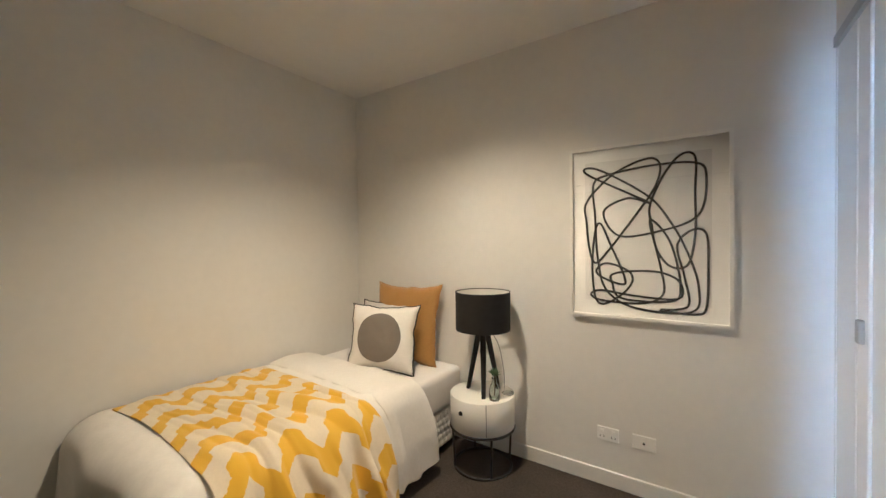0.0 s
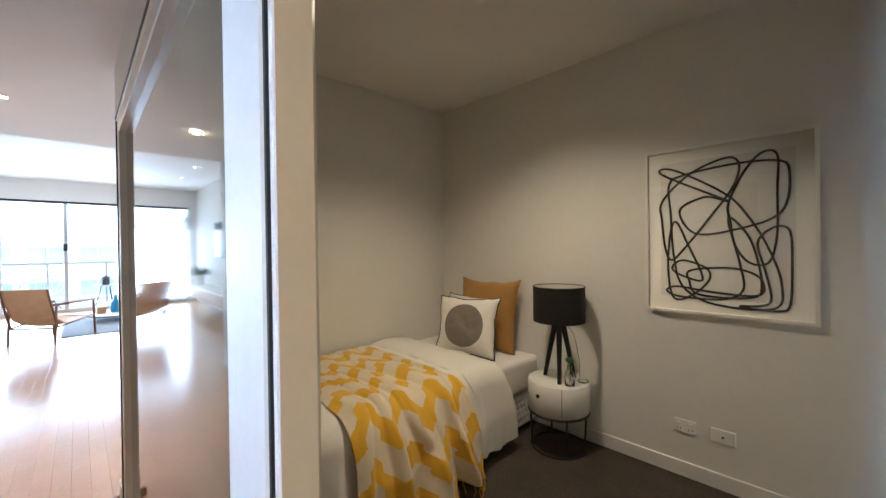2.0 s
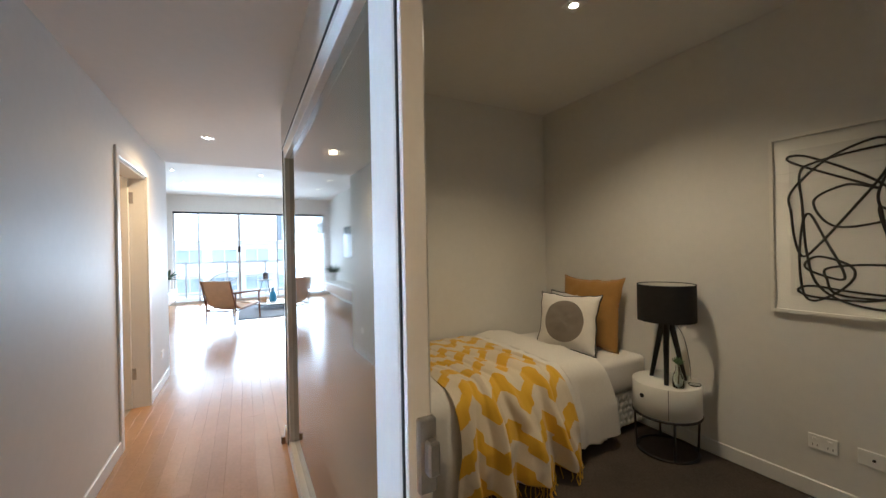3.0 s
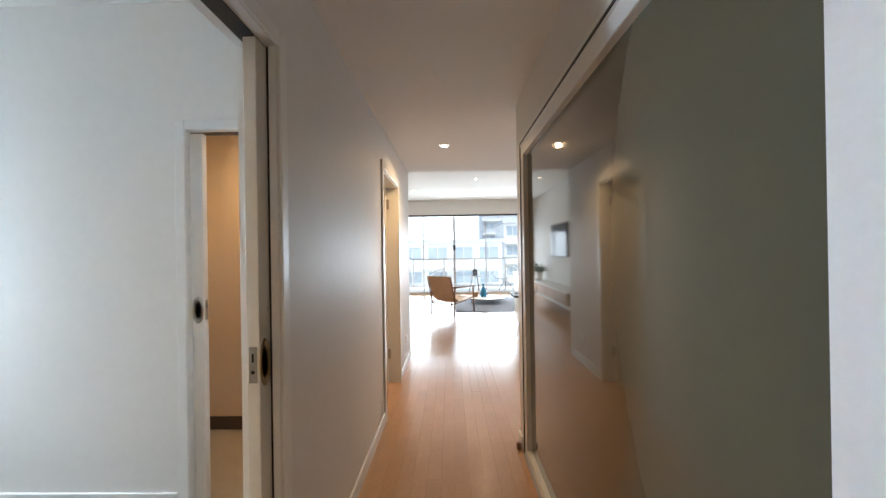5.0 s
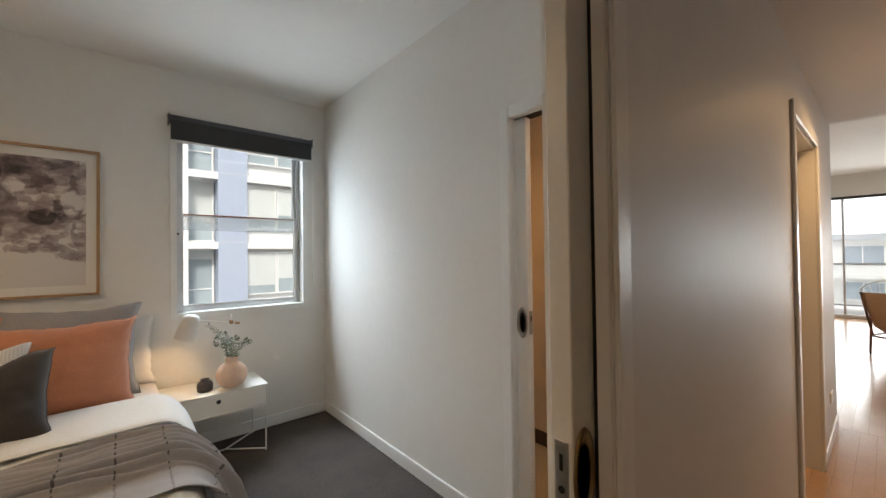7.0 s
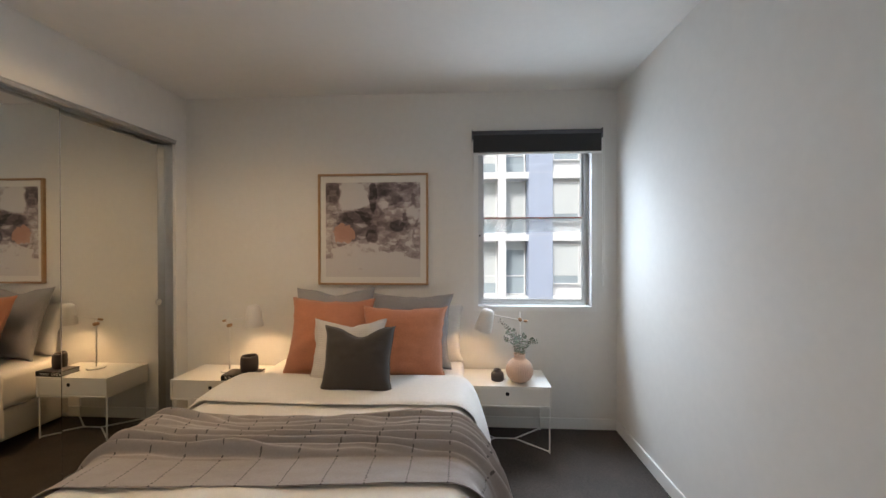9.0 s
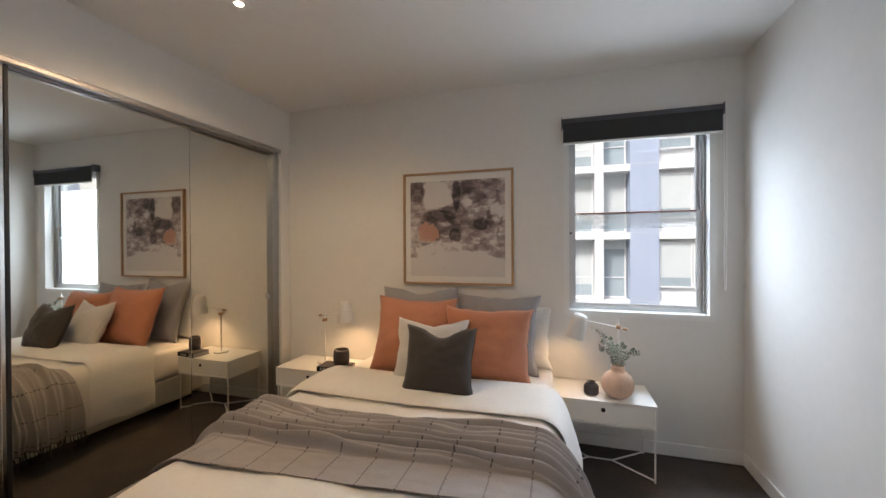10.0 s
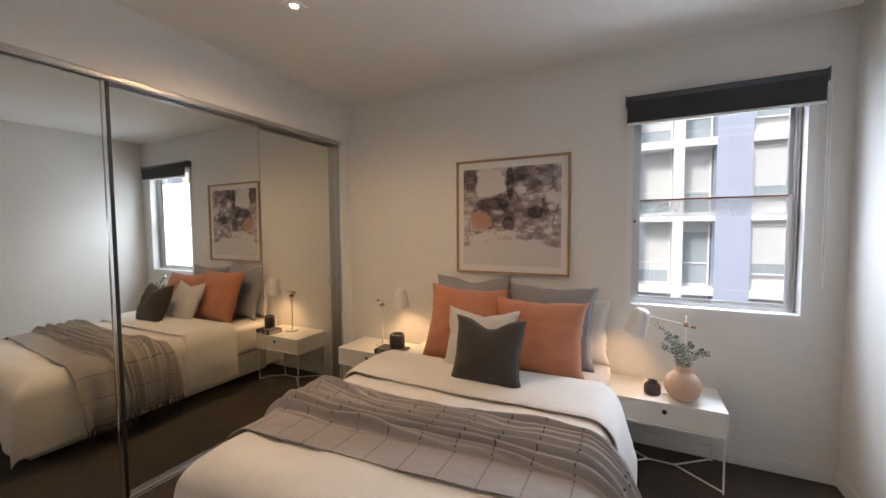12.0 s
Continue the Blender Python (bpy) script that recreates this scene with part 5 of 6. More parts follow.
part("cable", path_tube(spline([(-1.01, -3.78, NTOP + 0.004), (-1.06, -3.80, NTOP + 0.004), (-1.10, -3.86, NTOP + 0.004), (-1.14, -3.93, NTOP + 0.004)], 8, False), 0.0025, sides=6), PLASTIC, cable)
vs = thing("vase", "round peach terracotta vase holding eucalyptus sprigs", "vase", (-1.125, -3.755, NTOP))
vs.scale = (0.9, 0.9, 0.92)
prof = [(0, 0), (0.045, 0), (0.055, 0.006)]
for k in range(15):
    a = -1.05 + 2.15 * k / 14
    prof.append((0.107 * math.cos(a) ** 0.9 + 0.002 * (k % 2), 0.092 + 0.098 * math.sin(a)))
prof += [(0.046, 0.185), (0.045, 0.205), (0.049, 0.224), (0.043, 0.224), (0.040, 0.20), (0.04, 0.17), (0.0, 0.16)]
ribbed = lathe(prof, sides=144)
for vtx in ribbed.verts:
    if 0.01 < vtx.co.z < 0.19:
        vtx.co.xy *= 1 + 0.016 * math.cos(36 * math.atan2(vtx.co.y, vtx.co.x))
part("body", ribbed, CLAY, vs, "ribbed peach clay body", True)
rv = random.Random(11)
sprigs = [((0.06, 0.03), 0.20), ((0.16, 0.0), 0.26), ((-0.10, 0.05), 0.12), ((0.10, -0.05), 0.16), ((-0.14, 0.02), 0.10), ((0.02, 0.06), 0.15), ((0.13, 0.05), 0.13), ((-0.05, -0.04), 0.14)]
for (dx, dy), hgt in sprigs:
    base_p = Vector((0.2 * dx, 0.2 * dy, 0.19))
    tip_p = Vector((dx, dy, 0.225 + hgt))
    mid_p = (base_p + tip_p) / 2 + Vector((-0.2 * dx, 0, 0.035))
    line = spline([base_p, mid_p, tip_p], 8, False) + [tip_p]
    sp = part("sprig", path_tube(line, 0.0018, sides=5), STEM, vs, "eucalyptus sprig")
    bm = bmesh.new()
    for k in range(3, len(line)):
        for sgn in (-1, 1):
            d = (line[k] - line[k - 1]).normalized()
            out = (d.cross(Vector((0, 1, 0.2))).normalized() * sgn + Vector((rv.uniform(-0.6, 0.6), rv.uniform(-1, 1) * (1.2 if sgn == 0 else 0.5), rv.uniform(0.0, 0.6)))).normalized()
            r = rv.uniform(0.0055, 0.0105)
            c = line[k] + out * (r + 0.004)
            m = Matrix.Translation(c) @ out.to_track_quat("X", "Z").to_matrix().to_4x4() @ pose(0, 0, 0, rv.uniform(-50, 50), 0, 0)
            own = bmesh.new()
            bmesh.ops.create_circle(own, cap_ends=True, segments=9, radius=r, matrix=m @ Matrix.Diagonal((1.15, 0.85, 1, 1)))
            for vtx in list(own.verts)[::2]:
                vtx.co.z += 0.0015
            bmesh.ops.solidify(own, geom=own.faces[:], thickness=0.0006)
            join(bm, own)
    part("leaves", bm, LEAF, sp, "grey-green round leaves")["kind"] = "stuff"


# ---- main bedroom: abstract painting ----
def abstract_print():
    """Torn plum, grey and ink patches, thinning downwards, with one peach patch."""
    m = mat("abstract_print", (0.66, 0.63, 0.60), 0.7, 0.04, 5)
    nt = m.node_tree
    b = nt.nodes["Principled BSDF"]
    co = nt.nodes.new("ShaderNodeTexCoord")
    sep = nt.nodes.new("ShaderNodeSeparateXYZ")
    nt.links.new(co.outputs["Object"], sep.inputs[0])
    x, z = sep.outputs["X"], sep.outputs["Z"]
    last = b.inputs["Base Color"].links[0].from_socket

    def cloud(scale, offset, detail=6.0, stretch=1.0):
        mp = nt.nodes.new("ShaderNodeMapping")
        mp.inputs["Location"].default_value = (offset, 0, offset * 0.7)
        mp.inputs["Scale"].default_value = (1, 1, stretch)
        nt.links.new(co.outputs["Object"], mp.inputs["Vector"])
        n = nt.nodes.new("ShaderNodeTexNoise")
        n.inputs["Scale"].default_value, n.inputs["Detail"].default_value, n.inputs["Distortion"].default_value = scale, detail, 0.6
        nt.links.new(mp.outputs[0], n.inputs["Vector"])
        return n.outputs["Fac"]

    def torn(scale, offset, stretch):
        """Flat torn-paper patches: a random tone for each ragged cell."""
        mp = nt.nodes.new("ShaderNodeMapping")
        mp.inputs["Location"].default_value = (offset, 0, offset * 0.6)
        mp.inputs["Scale"].default_value = (1, 1, stretch)
        nt.links.new(co.outputs["Object"], mp.inputs["Vector"])
        rag = nt.nodes.new("ShaderNodeTexNoise")
        rag.inputs["Scale"].default_value, rag.inputs["Detail"].default_value = scale * 2.2, 5
        nt.links.new(mp.outputs[0], rag.inputs["Vector"])
        push = nt.nodes.new("ShaderNodeVectorMath")
        push.operation = "MULTIPLY_ADD"
        push.inputs[1].default_value = (0.7 / scale, 0, 0.7 / scale)
        nt.links.new(rag.outputs["Color"], push.inputs[0])
        nt.links.new(mp.outputs[0], push.inputs[2])
        vo = nt.nodes.new("ShaderNodeTexVoronoi")
        vo.distance = "CHEBYCHEV"
        vo.inputs["Scale"].default_value = scale
        nt.links.new(push.outputs[0], vo.inputs["Vector"])
        sp = nt.nodes.new("ShaderNodeSeparateColor")
        nt.links.new(vo.outputs["Color"], sp.inputs[0])
        return sp.outputs[0]

    def spot(cx, cz, w, h, weight):
        """A soft ellipse with a ragged rim that adds to the tone."""
        ex = math_node(nt, "DIVIDE", math_node(nt, "SUBTRACT", x, cx), w)
        ez = math_node(nt, "DIVIDE", math_node(nt, "SUBTRACT", z, cz), h)
        r2 = math_node(nt, "ADD", math_node(nt, "MULTIPLY", ex, ex), math_node(nt, "MULTIPLY", ez, ez))
        r2 = math_node(nt, "ADD", r2, math_node(nt, "MULTIPLY", math_node(nt, "SUBTRACT", cloud(9, cx * 7, 5.0), 0.5), 2.2))
        soft = nt.nodes.new("ShaderNodeMapRange")
        soft.inputs["From Min"].default_value, soft.inputs["From Max"].default_value = 1.15, 0.75
        nt.links.new(r2, soft.inputs["Value"])
        return math_node(nt, "MULTIPLY", soft.outputs[0], weight)

    tone = math_node(nt, "ADD", math_node(nt, "MULTIPLY", torn(7, 3.1, 1.2), 0.34), math_node(nt, "MULTIPLY", torn(17, 8.3, 1.5), 0.20))
    tone = math_node(nt, "ADD", tone, math_node(nt, "MULTIPLY", math_node(nt, "SUBTRACT", cloud(11, 2.4, 8.0, 1.6), 0.5), 0.75))
    for spec in ((0.45, 0.50, 0.34, 0.17, 0.26), (0.24, 0.76, 0.20, 0.10, 0.24), (0.80, 0.76, 0.08, 0.10, 0.24), (0.46, 0.72, 0.035, 0.13, 0.42),
                 (0.60, 0.56, 0.14, 0.05, 0.26), (0.47, 0.40, 0.055, 0.05, 0.30), (0.26, 0.48, 0.06, 0.05, 0.30), (0.64, 0.72, 0.12, 0.11, -0.34),
                 (0.38, 0.67, 0.05, 0.05, -0.30), (0.13, 0.57, 0.05, 0.08, -0.30), (0.45, 0.13, 0.50, 0.13, -0.42)):
        tone = math_node(nt, "ADD", tone, spot(*spec))
    ramp = nt.nodes.new("ShaderNodeValToRGB")
    ramp.color_ramp.elements[0].position, ramp.color_ramp.elements[1].position = 0.16, 0.95
    ramp.color_ramp.elements[0].color, ramp.color_ramp.elements[1].color = (0.62, 0.59, 0.57, 1), (0.035, 0.028, 0.030, 1)
    for at, colour in ((0.30, (0.44, 0.38, 0.37)), (0.46, (0.27, 0.22, 0.22)), (0.62, (0.15, 0.115, 0.12)), (0.78, (0.08, 0.062, 0.065))):
        ramp.color_ramp.elements.new(at).color = (*colour, 1)
    nt.links.new(tone, ramp.inputs[0])
    last = ramp.outputs[0]
    dx = math_node(nt, "DIVIDE", math_node(nt, "SUBTRACT", x, 0.70), 0.10)
    dz = math_node(nt, "DIVIDE", math_node(nt, "SUBTRACT", z, 0.42), 0.095)
    rr = math_node(nt, "ADD", math_node(nt, "ADD", math_node(nt, "MULTIPLY", dx, dx), math_node(nt, "MULTIPLY", dz, dz)), math_node(nt, "MULTIPLY", cloud(16, 3.0), 1.9))
    mix = nt.nodes.new("ShaderNodeMix")
    mix.data_type = "RGBA"
    nt.links.new(math_node(nt, "MULTIPLY", math_node(nt, "LESS_THAN", rr, 1.7), 0.85), mix.inputs["Factor"])
    nt.links.new(last, mix.inputs["A"])
    mix.inputs["B"].default_value = (0.50, 0.27, 0.19, 1)
    nt.links.new(mix.outputs["Result"], b.inputs["Base Color"])
    return m


pic = thing("framed_print", "oak-framed abstract print in plum, grey and peach", "picture", (-0.425, YB, 1.155))
PW = 0.915
part("frame", cells("x", 0.001, 0.03, 0, PW, 0, PW, [(0.016, PW - 0.016, 0.016, PW - 0.016)]), OAK, pic, "slim natural oak frame")
part("mount", box((0.014, 0.008, 0.014), (PW - 0.014, 0.012, PW - 0.014)), MATBOARD, pic, "white mount board")
part("print", box((0.065, 0.0122, 0.065), (PW - 0.06, 0.0136, PW - 0.07)), abstract_print(), pic, "abstract print")


# ---- living room ----
ch = thing("armchair", "low armchair with a walnut frame and tan leather sling", "armchair", (-7.73, -0.42, 0), 54.5)
# local x runs towards the chair's far side, y from the back to the front
CW, CD = 0.60, 0.76
for x in (0.0, -CW):
    part("leg", tube((x, 0.0, 0), (x, 0.03, 0.60), 0.013, sides=10, r2=0.018), WALNUT, ch, "", True)
    part("leg", tube((x, CD, 0), (x, CD - 0.03, 0.57), 0.013, sides=10, r2=0.018), WALNUT, ch, "", True)
    part("armrest", tube((x, -0.02, 0.585), (x, CD + 0.02, 0.565), 0.018, sides=10), WALNUT, ch, "rounded walnut armrest", True)
    part("side_rail", tube((x, 0.02, 0.25), (x, CD - 0.02, 0.32), 0.013, sides=10), WALNUT, ch, "", True)
    part("back_post", tube((x, 0.04, 0.26), (x, -0.12, 0.82), 0.014, sides=10), WALNUT, ch, "", True)
for y, z in ((0.02, 0.24), (CD - 0.02, 0.31)):
    part("cross_rail", tube((-CW, y, z), (0, y, z), 0.013, sides=10), WALNUT, ch, "", True)


def sling(u, v):
    pts = [(-0.115, 0.82), (-0.05, 0.60), (0.06, 0.36), (0.20, 0.28), (0.45, 0.28), (0.74, 0.34)]
    k = v * (len(pts) - 1)
    i = min(int(k), len(pts) - 2)
    f = k - i
    y, z = (pts[i][n] + (pts[i + 1][n] - pts[i][n]) * f for n in (0, 1))
    sag = 0.035 * math.sin(math.pi * u)
    return (-0.01 - u * (CW - 0.02), y + (sag if v < 0.4 else 0), z - (sag if v >= 0.4 else 0)), (u, v)


part("sling", grid_mesh("sling", 14, 40, sling, 0.006), LEATHER, ch, "tan leather sling seat and back")
rug = thing("rug", "flat grey woven rug on the timber floor", "rug", (0, 0, 0))
part("woven_rug", box((-10.9, -0.38, 0.0), (-8.25, 1.9, 0.012), 0.004), RUGCLOTH, rug)
ct = thing("coffee_table", "round coffee table with a pale top and slim dark frame", "coffee table", (-9.75, 0.42, 0.012))
part("lower_top", lathe([(0, 0.10), (0.47, 0.10), (0.48, 0.105), (0.48, 0.12), (0.47, 0.125), (0, 0.125)], sides=48), LACQUER, ct, "round white top", True)
part("edge_ring", path_tube([(0.482 * math.cos(k * math.pi / 32), 0.482 * math.sin(k * math.pi / 32), 0.108) for k in range(64)], 0.012, sides=6, closed=True), DARKMETAL, ct)
for a in (20, 110, 200, 290):
    part("leg", tube((0.40 * math.cos(radians(a)), 0.40 * math.sin(radians(a)), 0), (0.40 * math.cos(radians(a)), 0.40 * math.sin(radians(a)), 0.10), 0.01), DARKMETAL, ct)
bv = thing("blue_bottle", "blue glass bottle vase on the coffee table", "vase", (-9.85, 0.36, 0.137))
part("body", lathe([(0, 0), (0.075, 0), (0.085, 0.02), (0.085, 0.16), (0.06, 0.22), (0.028, 0.26), (0.026, 0.33), (0.032, 0.34), (0.022, 0.34), (0, 0.30)], sides=28), BLUEGLASS, bv, "", True)
tb = thing("tan_box", "small tan box on the coffee table", "box", (-9.80, 0.14, 0.137), 10)
part("carcass", box((-0.07, -0.07, 0), (0.07, 0.07, 0.11), 0.006), OAK, tb)
part("lid", box((-0.073, -0.073, 0.111), (0.073, 0.073, 0.13), 0.005), OAK, tb)

isl = thing("kitchen_island", "white kitchen island with a pale stone benchtop", "kitchen island", (0, 0, 0))
part("carcass", box((-7.0, 0.70, 0.08), (-6.12, 3.0, 0.91), 0.004), LACQUER, isl, "white cabinet panels")
part("kickboard", box((-6.95, 0.75, 0.0), (-6.17, 2.95, 0.08)), DARKMETAL, isl)
part("benchtop", box((-7.02, 0.67, 0.91), (-6.10, 3.02, 0.955), 0.004), LAMPWHITE, isl, "pale stone benchtop")
# Dark slab put in for an unidentified dark shape at the island's end.
part("end_slab", box((-6.75, 0.56, 0.56), (-6.2, 0.70, 0.60), 0.004), DARKMETAL, isl, "dark slab of unknown use at the island end")

con = thing("media_console", "long floating oak media console below the television", "media console", (0, 0, 0))
part("carcass", box((-10.4, YT + 0.002, 0.27), (-7.1, YT + 0.40, 0.50), 0.005), OAK, con)
part("top", box((-10.41, YT + 0.002, 0.501), (-7.09, YT + 0.41, 0.525), 0.004), LACQUER, con, "white top")
for k in range(4):
    x = -10.38 + k * 0.825
    part("drawer_front", box((x, YT + 0.400, 0.285), (x + 0.80, YT + 0.414, 0.49), 0.003), OAK, con)
tv = thing("television", "wall-mounted black flat television", "television", (0, 0, 0))
part("body", box((-9.55, YT + 0.002, 1.17), (-8.25, YT + 0.05, 1.95), 0.006), DARKMETAL, tv)
part("display", box((-9.53, YT + 0.051, 1.19), (-8.27, YT + 0.054, 1.93)), SCREEN, tv, "dark reflective display")


def leafy_plant(at, label, blades, size):
    p = thing("potted_plant", label, "plant", at)
    part("pot", lathe([(0, 0), (0.07, 0), (0.085, 0.01), (0.10, 0.24), (0.09, 0.24), (0.085, 0.20), (0, 0.20)], sides=28), LACQUER, p, "white pot", True)
    r = random.Random(int(abs(at[0]) * 10))
    for k in range(blades):
        a, e = r.uniform(0, 6.28), r.uniform(0.35, 1.3)
        d = Vector((math.cos(a) * math.cos(e), math.sin(a) * math.cos(e), math.sin(e)))
        s = d.cross(Vector((0, 0, 1))).normalized()
        n = size * r.uniform(0.7, 1.1)
        bm = bmesh.new()
        prev = None
        for i in range(7):
            f = i / 6
            c = Vector((0, 0, 0.2)) + d * n * f + Vector((0, 0, -0.25 * n * f * f))
            w = 0.05 * math.sin(math.pi * (0.08 + 0.9 * f)) + 0.002
            cur = (bm.verts.new(c - s * w), bm.verts.new(c + Vector((0, 0, 0.012))), bm.verts.new(c + s * w))
            if prev:
                bm.faces.new((prev[0], prev[1], cur[1], cur[0]))
                bm.faces.new((prev[1], prev[2], cur[2], cur[1]))
            prev = cur
        bmesh.ops.solidify(bm, geom=bm.faces[:], thickness=0.001)
        part("leaf", bm, GREEN, p, "", True)


leafy_plant((-10.15, YT + 0.22, 0.525), "leafy green plant in a white pot on the console", 16, 0.42)

# ---- balcony ----
bal = structure(part("balcony_slab", box((XW - 2.0, YT - 1.0, -0.25), (XW - 0.1, YN + 1, -0.03)), DECK), "pale tiled balcony floor", "balcony")
rail = thing("balustrade", "glass balcony balustrade with aluminium posts and handrail", "balustrade")
part("handrail", box((XW - 1.9, YT - 1.0, 1.02), (XW - 1.83, YN + 1, 1.07), 0.006), ALU, rail)
part("lower_rail", box((XW - 1.88, YT - 1.0, 0.06), (XW - 1.85, YN + 1, 0.10), 0.004), ALU, rail)
for k in range(8):
    y = YT - 0.9 + k * 1.1
    part("post", box((XW - 1.89, y, -0.03), (XW - 1.84, y + 0.05, 1.02), 0.003), ALU, rail)
    p = part("panel", box((XW - 1.868, y + 0.06, 0.11), (XW - 1.860, y + 1.03, 0.99)), GLASS, rail)
    p.visible_shadow = False


def wire_chair(at, turn):
    c = thing("wire_chair", "white wire tub chair on the balcony", "chair", at, turn, "balcony chairs")
    ring = [(0.40 * math.cos(k * math.pi / 16), 0.36 * math.sin(k * math.pi / 16), 0.62 + 0.20 * math.sin(k * math.pi / 16)) for k in range(32)]
    part("rim", path_tube(ring, 0.016, sides=8, closed=True), LACQUER, c, "", True)
    for k in range(0, 32, 2):
        x, y, z = ring[k]
        part("wire", path_tube([(x, y, z), (x * 0.7, y * 0.7 - 0.02, 0.40), (x * 0.2, y * 0.2 - 0.03, 0.33)], 0.006, sides=5), LACQUER, c)
    for a in (45, 165, 285):
        part("leg", tube((0.06 * math.cos(radians(a)), 0.06 * math.sin(radians(a)), 0.33), (0.30 * math.cos(radians(a)), 0.30 * math.sin(radians(a)), 0), 0.009), DARKMETAL, c)


wire_chair((XW - 0.95, -0.75, -0.03), -60)
wire_chair((XW - 0.95, 1.35, -0.03), 60)
ot = thing("balcony_table", "small grey balcony side table", "table", (XW - 1.0, 0.35, -0.03))
part("top", lathe([(0, 0.50), (0.26, 0.50), (0.265, 0.51), (0.26, 0.525), (0, 0.525)], sides=32), LAMPWHITE, ot, "", True)
for a in (30, 150, 270):
    part("leg", tube((0.1 * math.cos(radians(a)), 0.1 * math.sin(radians(a)), 0.5), (0.22 * math.cos(radians(a)), 0.22 * math.sin(radians(a)), 0), 0.01), DARKMETAL, ot)
lan = thing("lantern", "small dark lantern on the balcony table", "lantern", (XW - 1.0, 0.33, 0.495))
part("body", box((-0.07, -0.07, 0), (0.07, 0.07, 0.16), 0.008), DARKPOT, lan)
part("cap", lathe([(0.10, 0.16), (0.10, 0.17), (0.03, 0.21), (0, 0.21)], sides=20), DARKPOT, lan)
part("handle", path_tube([(0.03 * math.cos(a * 0.4), 0, 0.215 + 0.03 * math.sin(a * 0.4)) for a in range(9)], 0.004, sides=5), DARKMETAL, lan)

# ---- outside ----
structure(part("ground", box((-400, -400, -10.2), (400, 400, -10.0)), GROUND), "dark asphalt street level far below", "ground")


def far_window(parent, lo, hi, axis, blind_down=0.0, grid=True):
    """A framed window in a facade: glass, a drawn blind and a slim frame. axis: the way the facade faces."""
    (x0, y0, z0), (x1, y1, z1) = lo, hi
    w = part("window", box(lo, hi), GLASSDARK if axis == "y" else FARPANE, parent)
    if axis == "y":
        if blind_down:
            part("blind", box((x0, y1 + 0.005, z1 - (z1 - z0) * blind_down), (x1, y1 + 0.02, z1)), CURTAIN, w)
        bm = box((x0 - 0.06, y1, z0 - 0.06), (x1 + 0.06, y1 + 0.06, z0))
        box((x0 - 0.06, y1, z1), (x1 + 0.06, y1 + 0.06, z1 + 0.06), 0, bm)
        for a in (x0 - 0.06, x1):
            box((a, y1, z0), (a + 0.06, y1 + 0.06, z1), 0, bm)
        if grid:
            box((x0, y1, z0 + (z1 - z0) * 0.33), (x1, y1 + 0.05, z0 + (z1 - z0) * 0.33 + 0.05), 0, bm)
        part("frame", bm, CONCRETE, w)
    else:
        bm = box((x1, y0 - 0.08, z0 - 0.08), (x1 + 0.08, y1 + 0.08, z0))
        box((x1, y0 - 0.08, z1), (x1 + 0.08, y1 + 0.08, z1 + 0.08), 0, bm)
        box((x1, (y0 + y1) / 2 - 0.04, z0), (x1 + 0.06, (y0 + y1) / 2 + 0.04, z1), 0, bm)
        part("frame", bm, CONCRETE, w)


FY = -20.0
nb = thing("apartment_building", "pale rendered apartment block with blue-grey cladding and recessed windows", "building", (0, 0, 0))
part("wall", box((-70, FY - 8, -10), (14, FY - 0.9, 16)), CONCRETE, nb, "white rendered wall")
for x0, x1 in ((-5.05, -3.87), (-1.05, 0.0), (3.2, 4.3), (-10.4, -9.2), (8.0, 9.2), (-16.5, -15.2), (-24, -22.5), (-33, -31)):
    part("cladding", box((x0, FY - 0.89, -10), (x1, FY, 16)), BLUEPANEL, nb, "blue-grey cladding panel")
    for k in range(8):
        z = -9.0 + 3.1 * k + 1.75
        part("cladding_joint", box((x0, FY, z), (x1, FY + 0.004, z + 0.03)), FARGREY, nb)
for x in (-2.75, -9.1, 4.4, -0.05):
    part("pier", box((x, FY - 0.9, -10), (x + 0.38, FY + 0.05, 16)), CONCRETE, nb, "white concrete pier")
for k in range(8):
    z = -10.0 + 3.1 * k + 0.04
    for x0, x1 in ((-3.87, -1.05), (-9.2, -5.05), (0.0, 3.2), (4.3, 8.0)):
        part("slab_edge", box((x0, FY - 0.9, z + 2.42), (x1, FY + 0.02, z + 2.42 + 0.32)), CONCRETE, nb, "white slab edge")
    for x0, x1, bl in ((-2.30, -1.15, 0.8), (-3.75, -2.85, 0.15 if k % 2 else 0.7), (0.4, 1.5, 0.4), (1.8, 3.0, 0.7), (4.9, 6.2, 0.5), (6.5, 7.8, 0.6)):
        far_window(nb, (x0, FY - 0.92, z - 0.28), (x1, FY - 0.80, z + 2.36), "y", bl)
    for x0, x1, bl in ((-6.35, -5.15, 0.8), (-7.7, -6.5, 0.65), (-8.95, -7.85, 0.7)):
        far_window(nb, (x0, FY - 0.45, z + 0.30), (x1, FY - 0.30, z + 2.20), "y", bl, False)
part("infill", box((-9.2, FY - 0.9, -10), (-5.05, FY - 0.44, 16)), CONCRETE, nb, "white rendered wall")
part("roof", box((-70.3, FY - 8.3, 16), (14.3, FY + 0.2, 16.5)), FARGREY, nb)


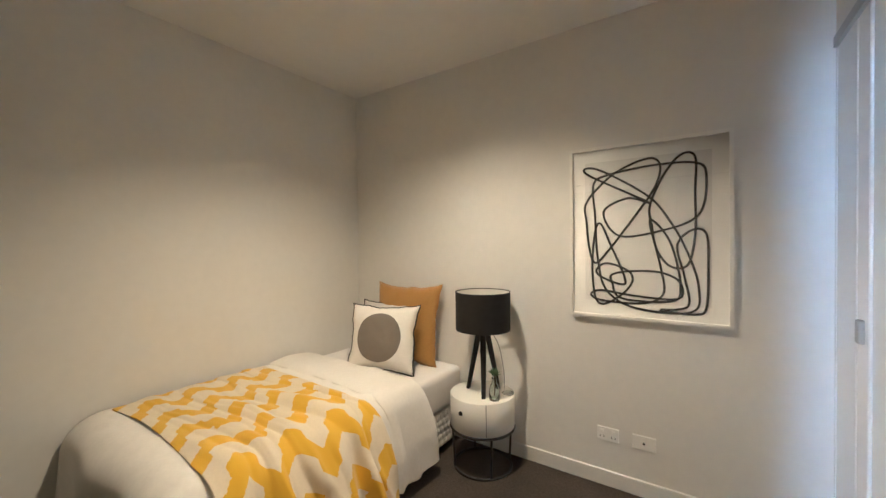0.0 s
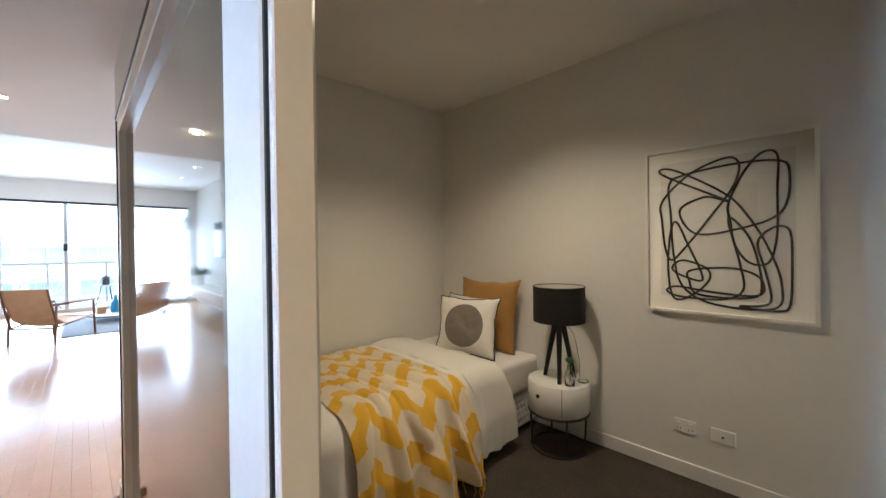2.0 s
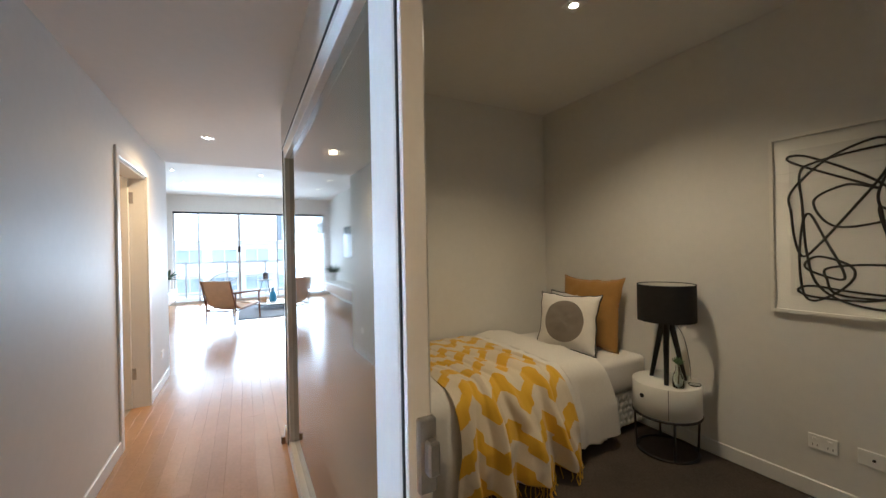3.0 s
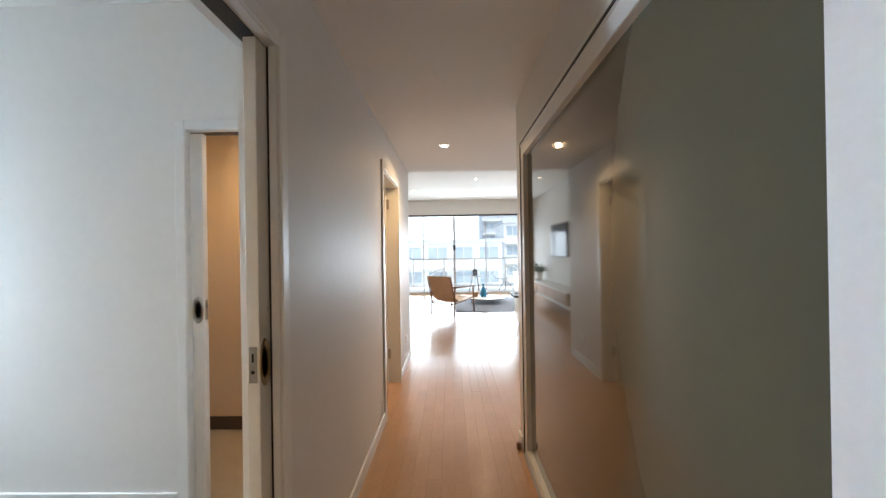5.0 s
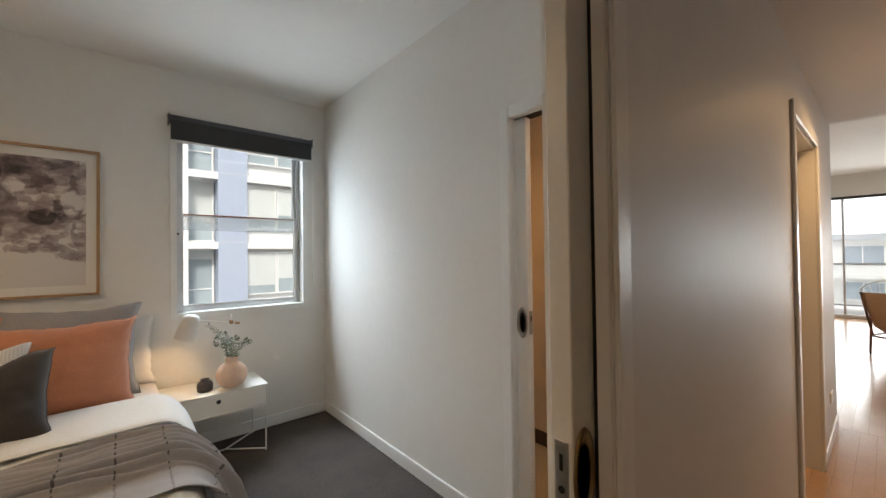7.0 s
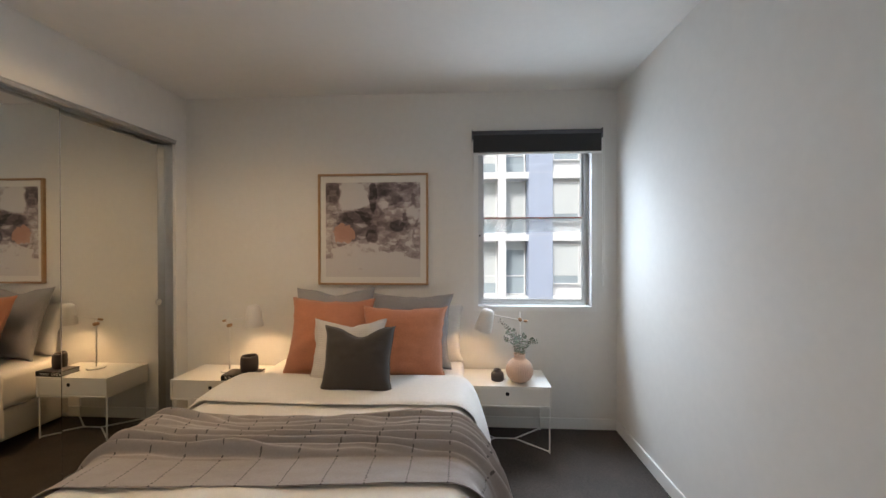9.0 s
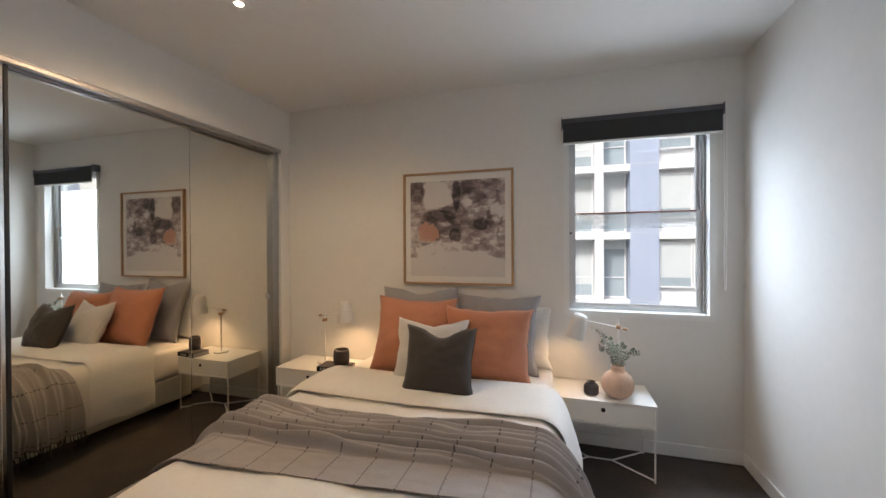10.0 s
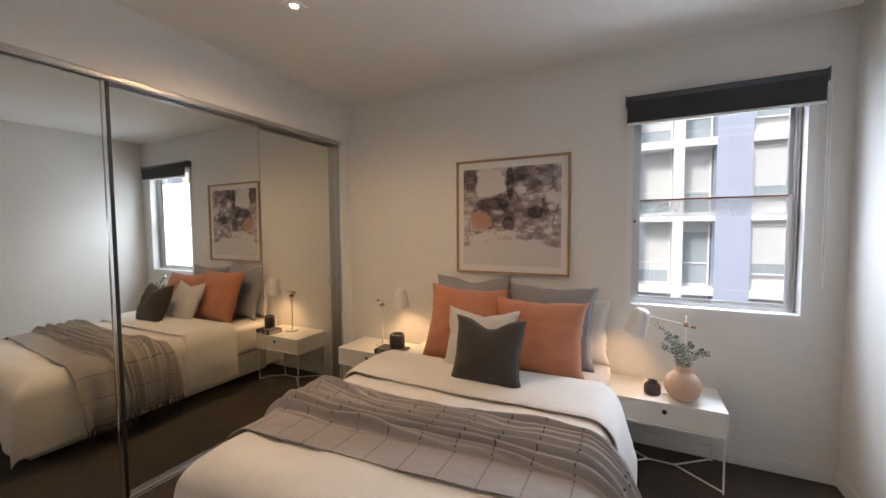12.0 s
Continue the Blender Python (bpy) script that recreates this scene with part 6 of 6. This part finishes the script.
def far_block(at, size, storeys, bays, material, label):
    """A building far beyond the balcony that faces it, with windows and a flat roof."""
    b = thing("far_building", label, "building", at, 0, "buildings beyond the balcony")
    w, d, h = size
    part("wall", box((-d, -w / 2, 0), (0, w / 2, h)), material, b)
    part("roof", box((-d - 0.3, -w / 2 - 0.3, h), (0.3, w / 2 + 0.3, h + 0.5)), FARGREY, b)
    for s in range(storeys):
        z = h * s / storeys
        part("slab_edge", box((0, -w / 2, z - 0.2), (0.5, w / 2, z + 0.15)), CONCRETE, b)
        for k in range(bays):
            y = -w / 2 + w * (k + 0.5) / bays
            n = w / bays
            far_window(b, (-0.05, y - n * 0.36, z + h / storeys * 0.35), (0.02, y + n * 0.36, z + h / storeys * 0.82), "x")


far_block((-48, -7, -10), (26, 10, 12.2), 4, 8, CONCRETE, "white apartment block with grey window bands")
far_block((-60, 16, -10), (16, 12, 15.5), 5, 6, CONCRETE, "long pale building with window bands")
far_block((-88, 13, -10), (12, 12, 21), 7, 4, FARGREY, "grey apartment tower in the distance")
far_block((-80, -22, -10), (14, 12, 17), 6, 5, FARGREY, "pale grey block in the distance")
low = structure(part("backdrop_roof", box((-47, -60, -10), (-16, 60, -3.2)), CONCRETE), "flat white roofs across the street", "roof")
structure(part("backdrop", box((-181, -160, -10), (-180, 160, 90)), HAZE), "bright hazy white sky behind the buildings", "sky")


# ---- floor boards ----
def board_mesh(length, width=0.0851, thick=0.018):
    me = mesh("board", box((0, 0, -thick), (length - 0.0006, width, 0), 0.0006))
    me.materials.append(BOARD)
    return me


BOARDS = [board_mesh(v) for v in (0.45, 0.7, 0.95, 1.2, 1.55, 1.9)]
LENGTHS = (0.45, 0.7, 0.95, 1.2, 1.55, 1.9)
rnd = random.Random(5)
for row in range(14):
    y = -1.15 + row * 0.0855
    x = -4.79 - rnd.random() * 0.4
    while x < 1.9:
        k = rnd.randrange(6)
        ob = part("board", BOARDS[k], BOARD, hall_floor)
        ob.location = (max(x, -4.79) if x < -4.79 else x, y, 0)
        x = ob.location.x + LENGTHS[k]
        if x > 1.9:
            ob.scale.x = (1.899 - ob.location.x) / LENGTHS[k]
verts, faces = [], []
y = YT
while y < YN:
    x = -4.7925
    while x > XW:
        k = rnd.randrange(6)
        n = LENGTHS[k]
        if x - n > -8.8 and -1.5 < y < 1.2:
            ob = part("board", BOARDS[k], BOARD, living_floor)
            ob.location = (x - n, y, 0)
        else:
            a, b = max(x - n, XW), x - 0.0006
            i = len(verts)
            verts += [(a, y, -0.018), (b, y, -0.018), (b, y + 0.0851, -0.018), (a, y + 0.0851, -0.018), (a, y, 0), (b, y, 0), (b, y + 0.0851, 0), (a, y + 0.0851, 0)]
            faces += [tuple(i + q for q in f) for f in ((4, 5, 6, 7), (0, 1, 5, 4), (1, 2, 6, 5), (2, 3, 7, 6), (3, 0, 4, 7))]
        x -= n
    y += 0.0855
me = bpy.data.meshes.new("boards")
me.from_pydata(verts, [], faces)
far = part("boards", me, BOARD_FAR, living_floor, "honey timber floor strips")
far["kind"] = "stuff"
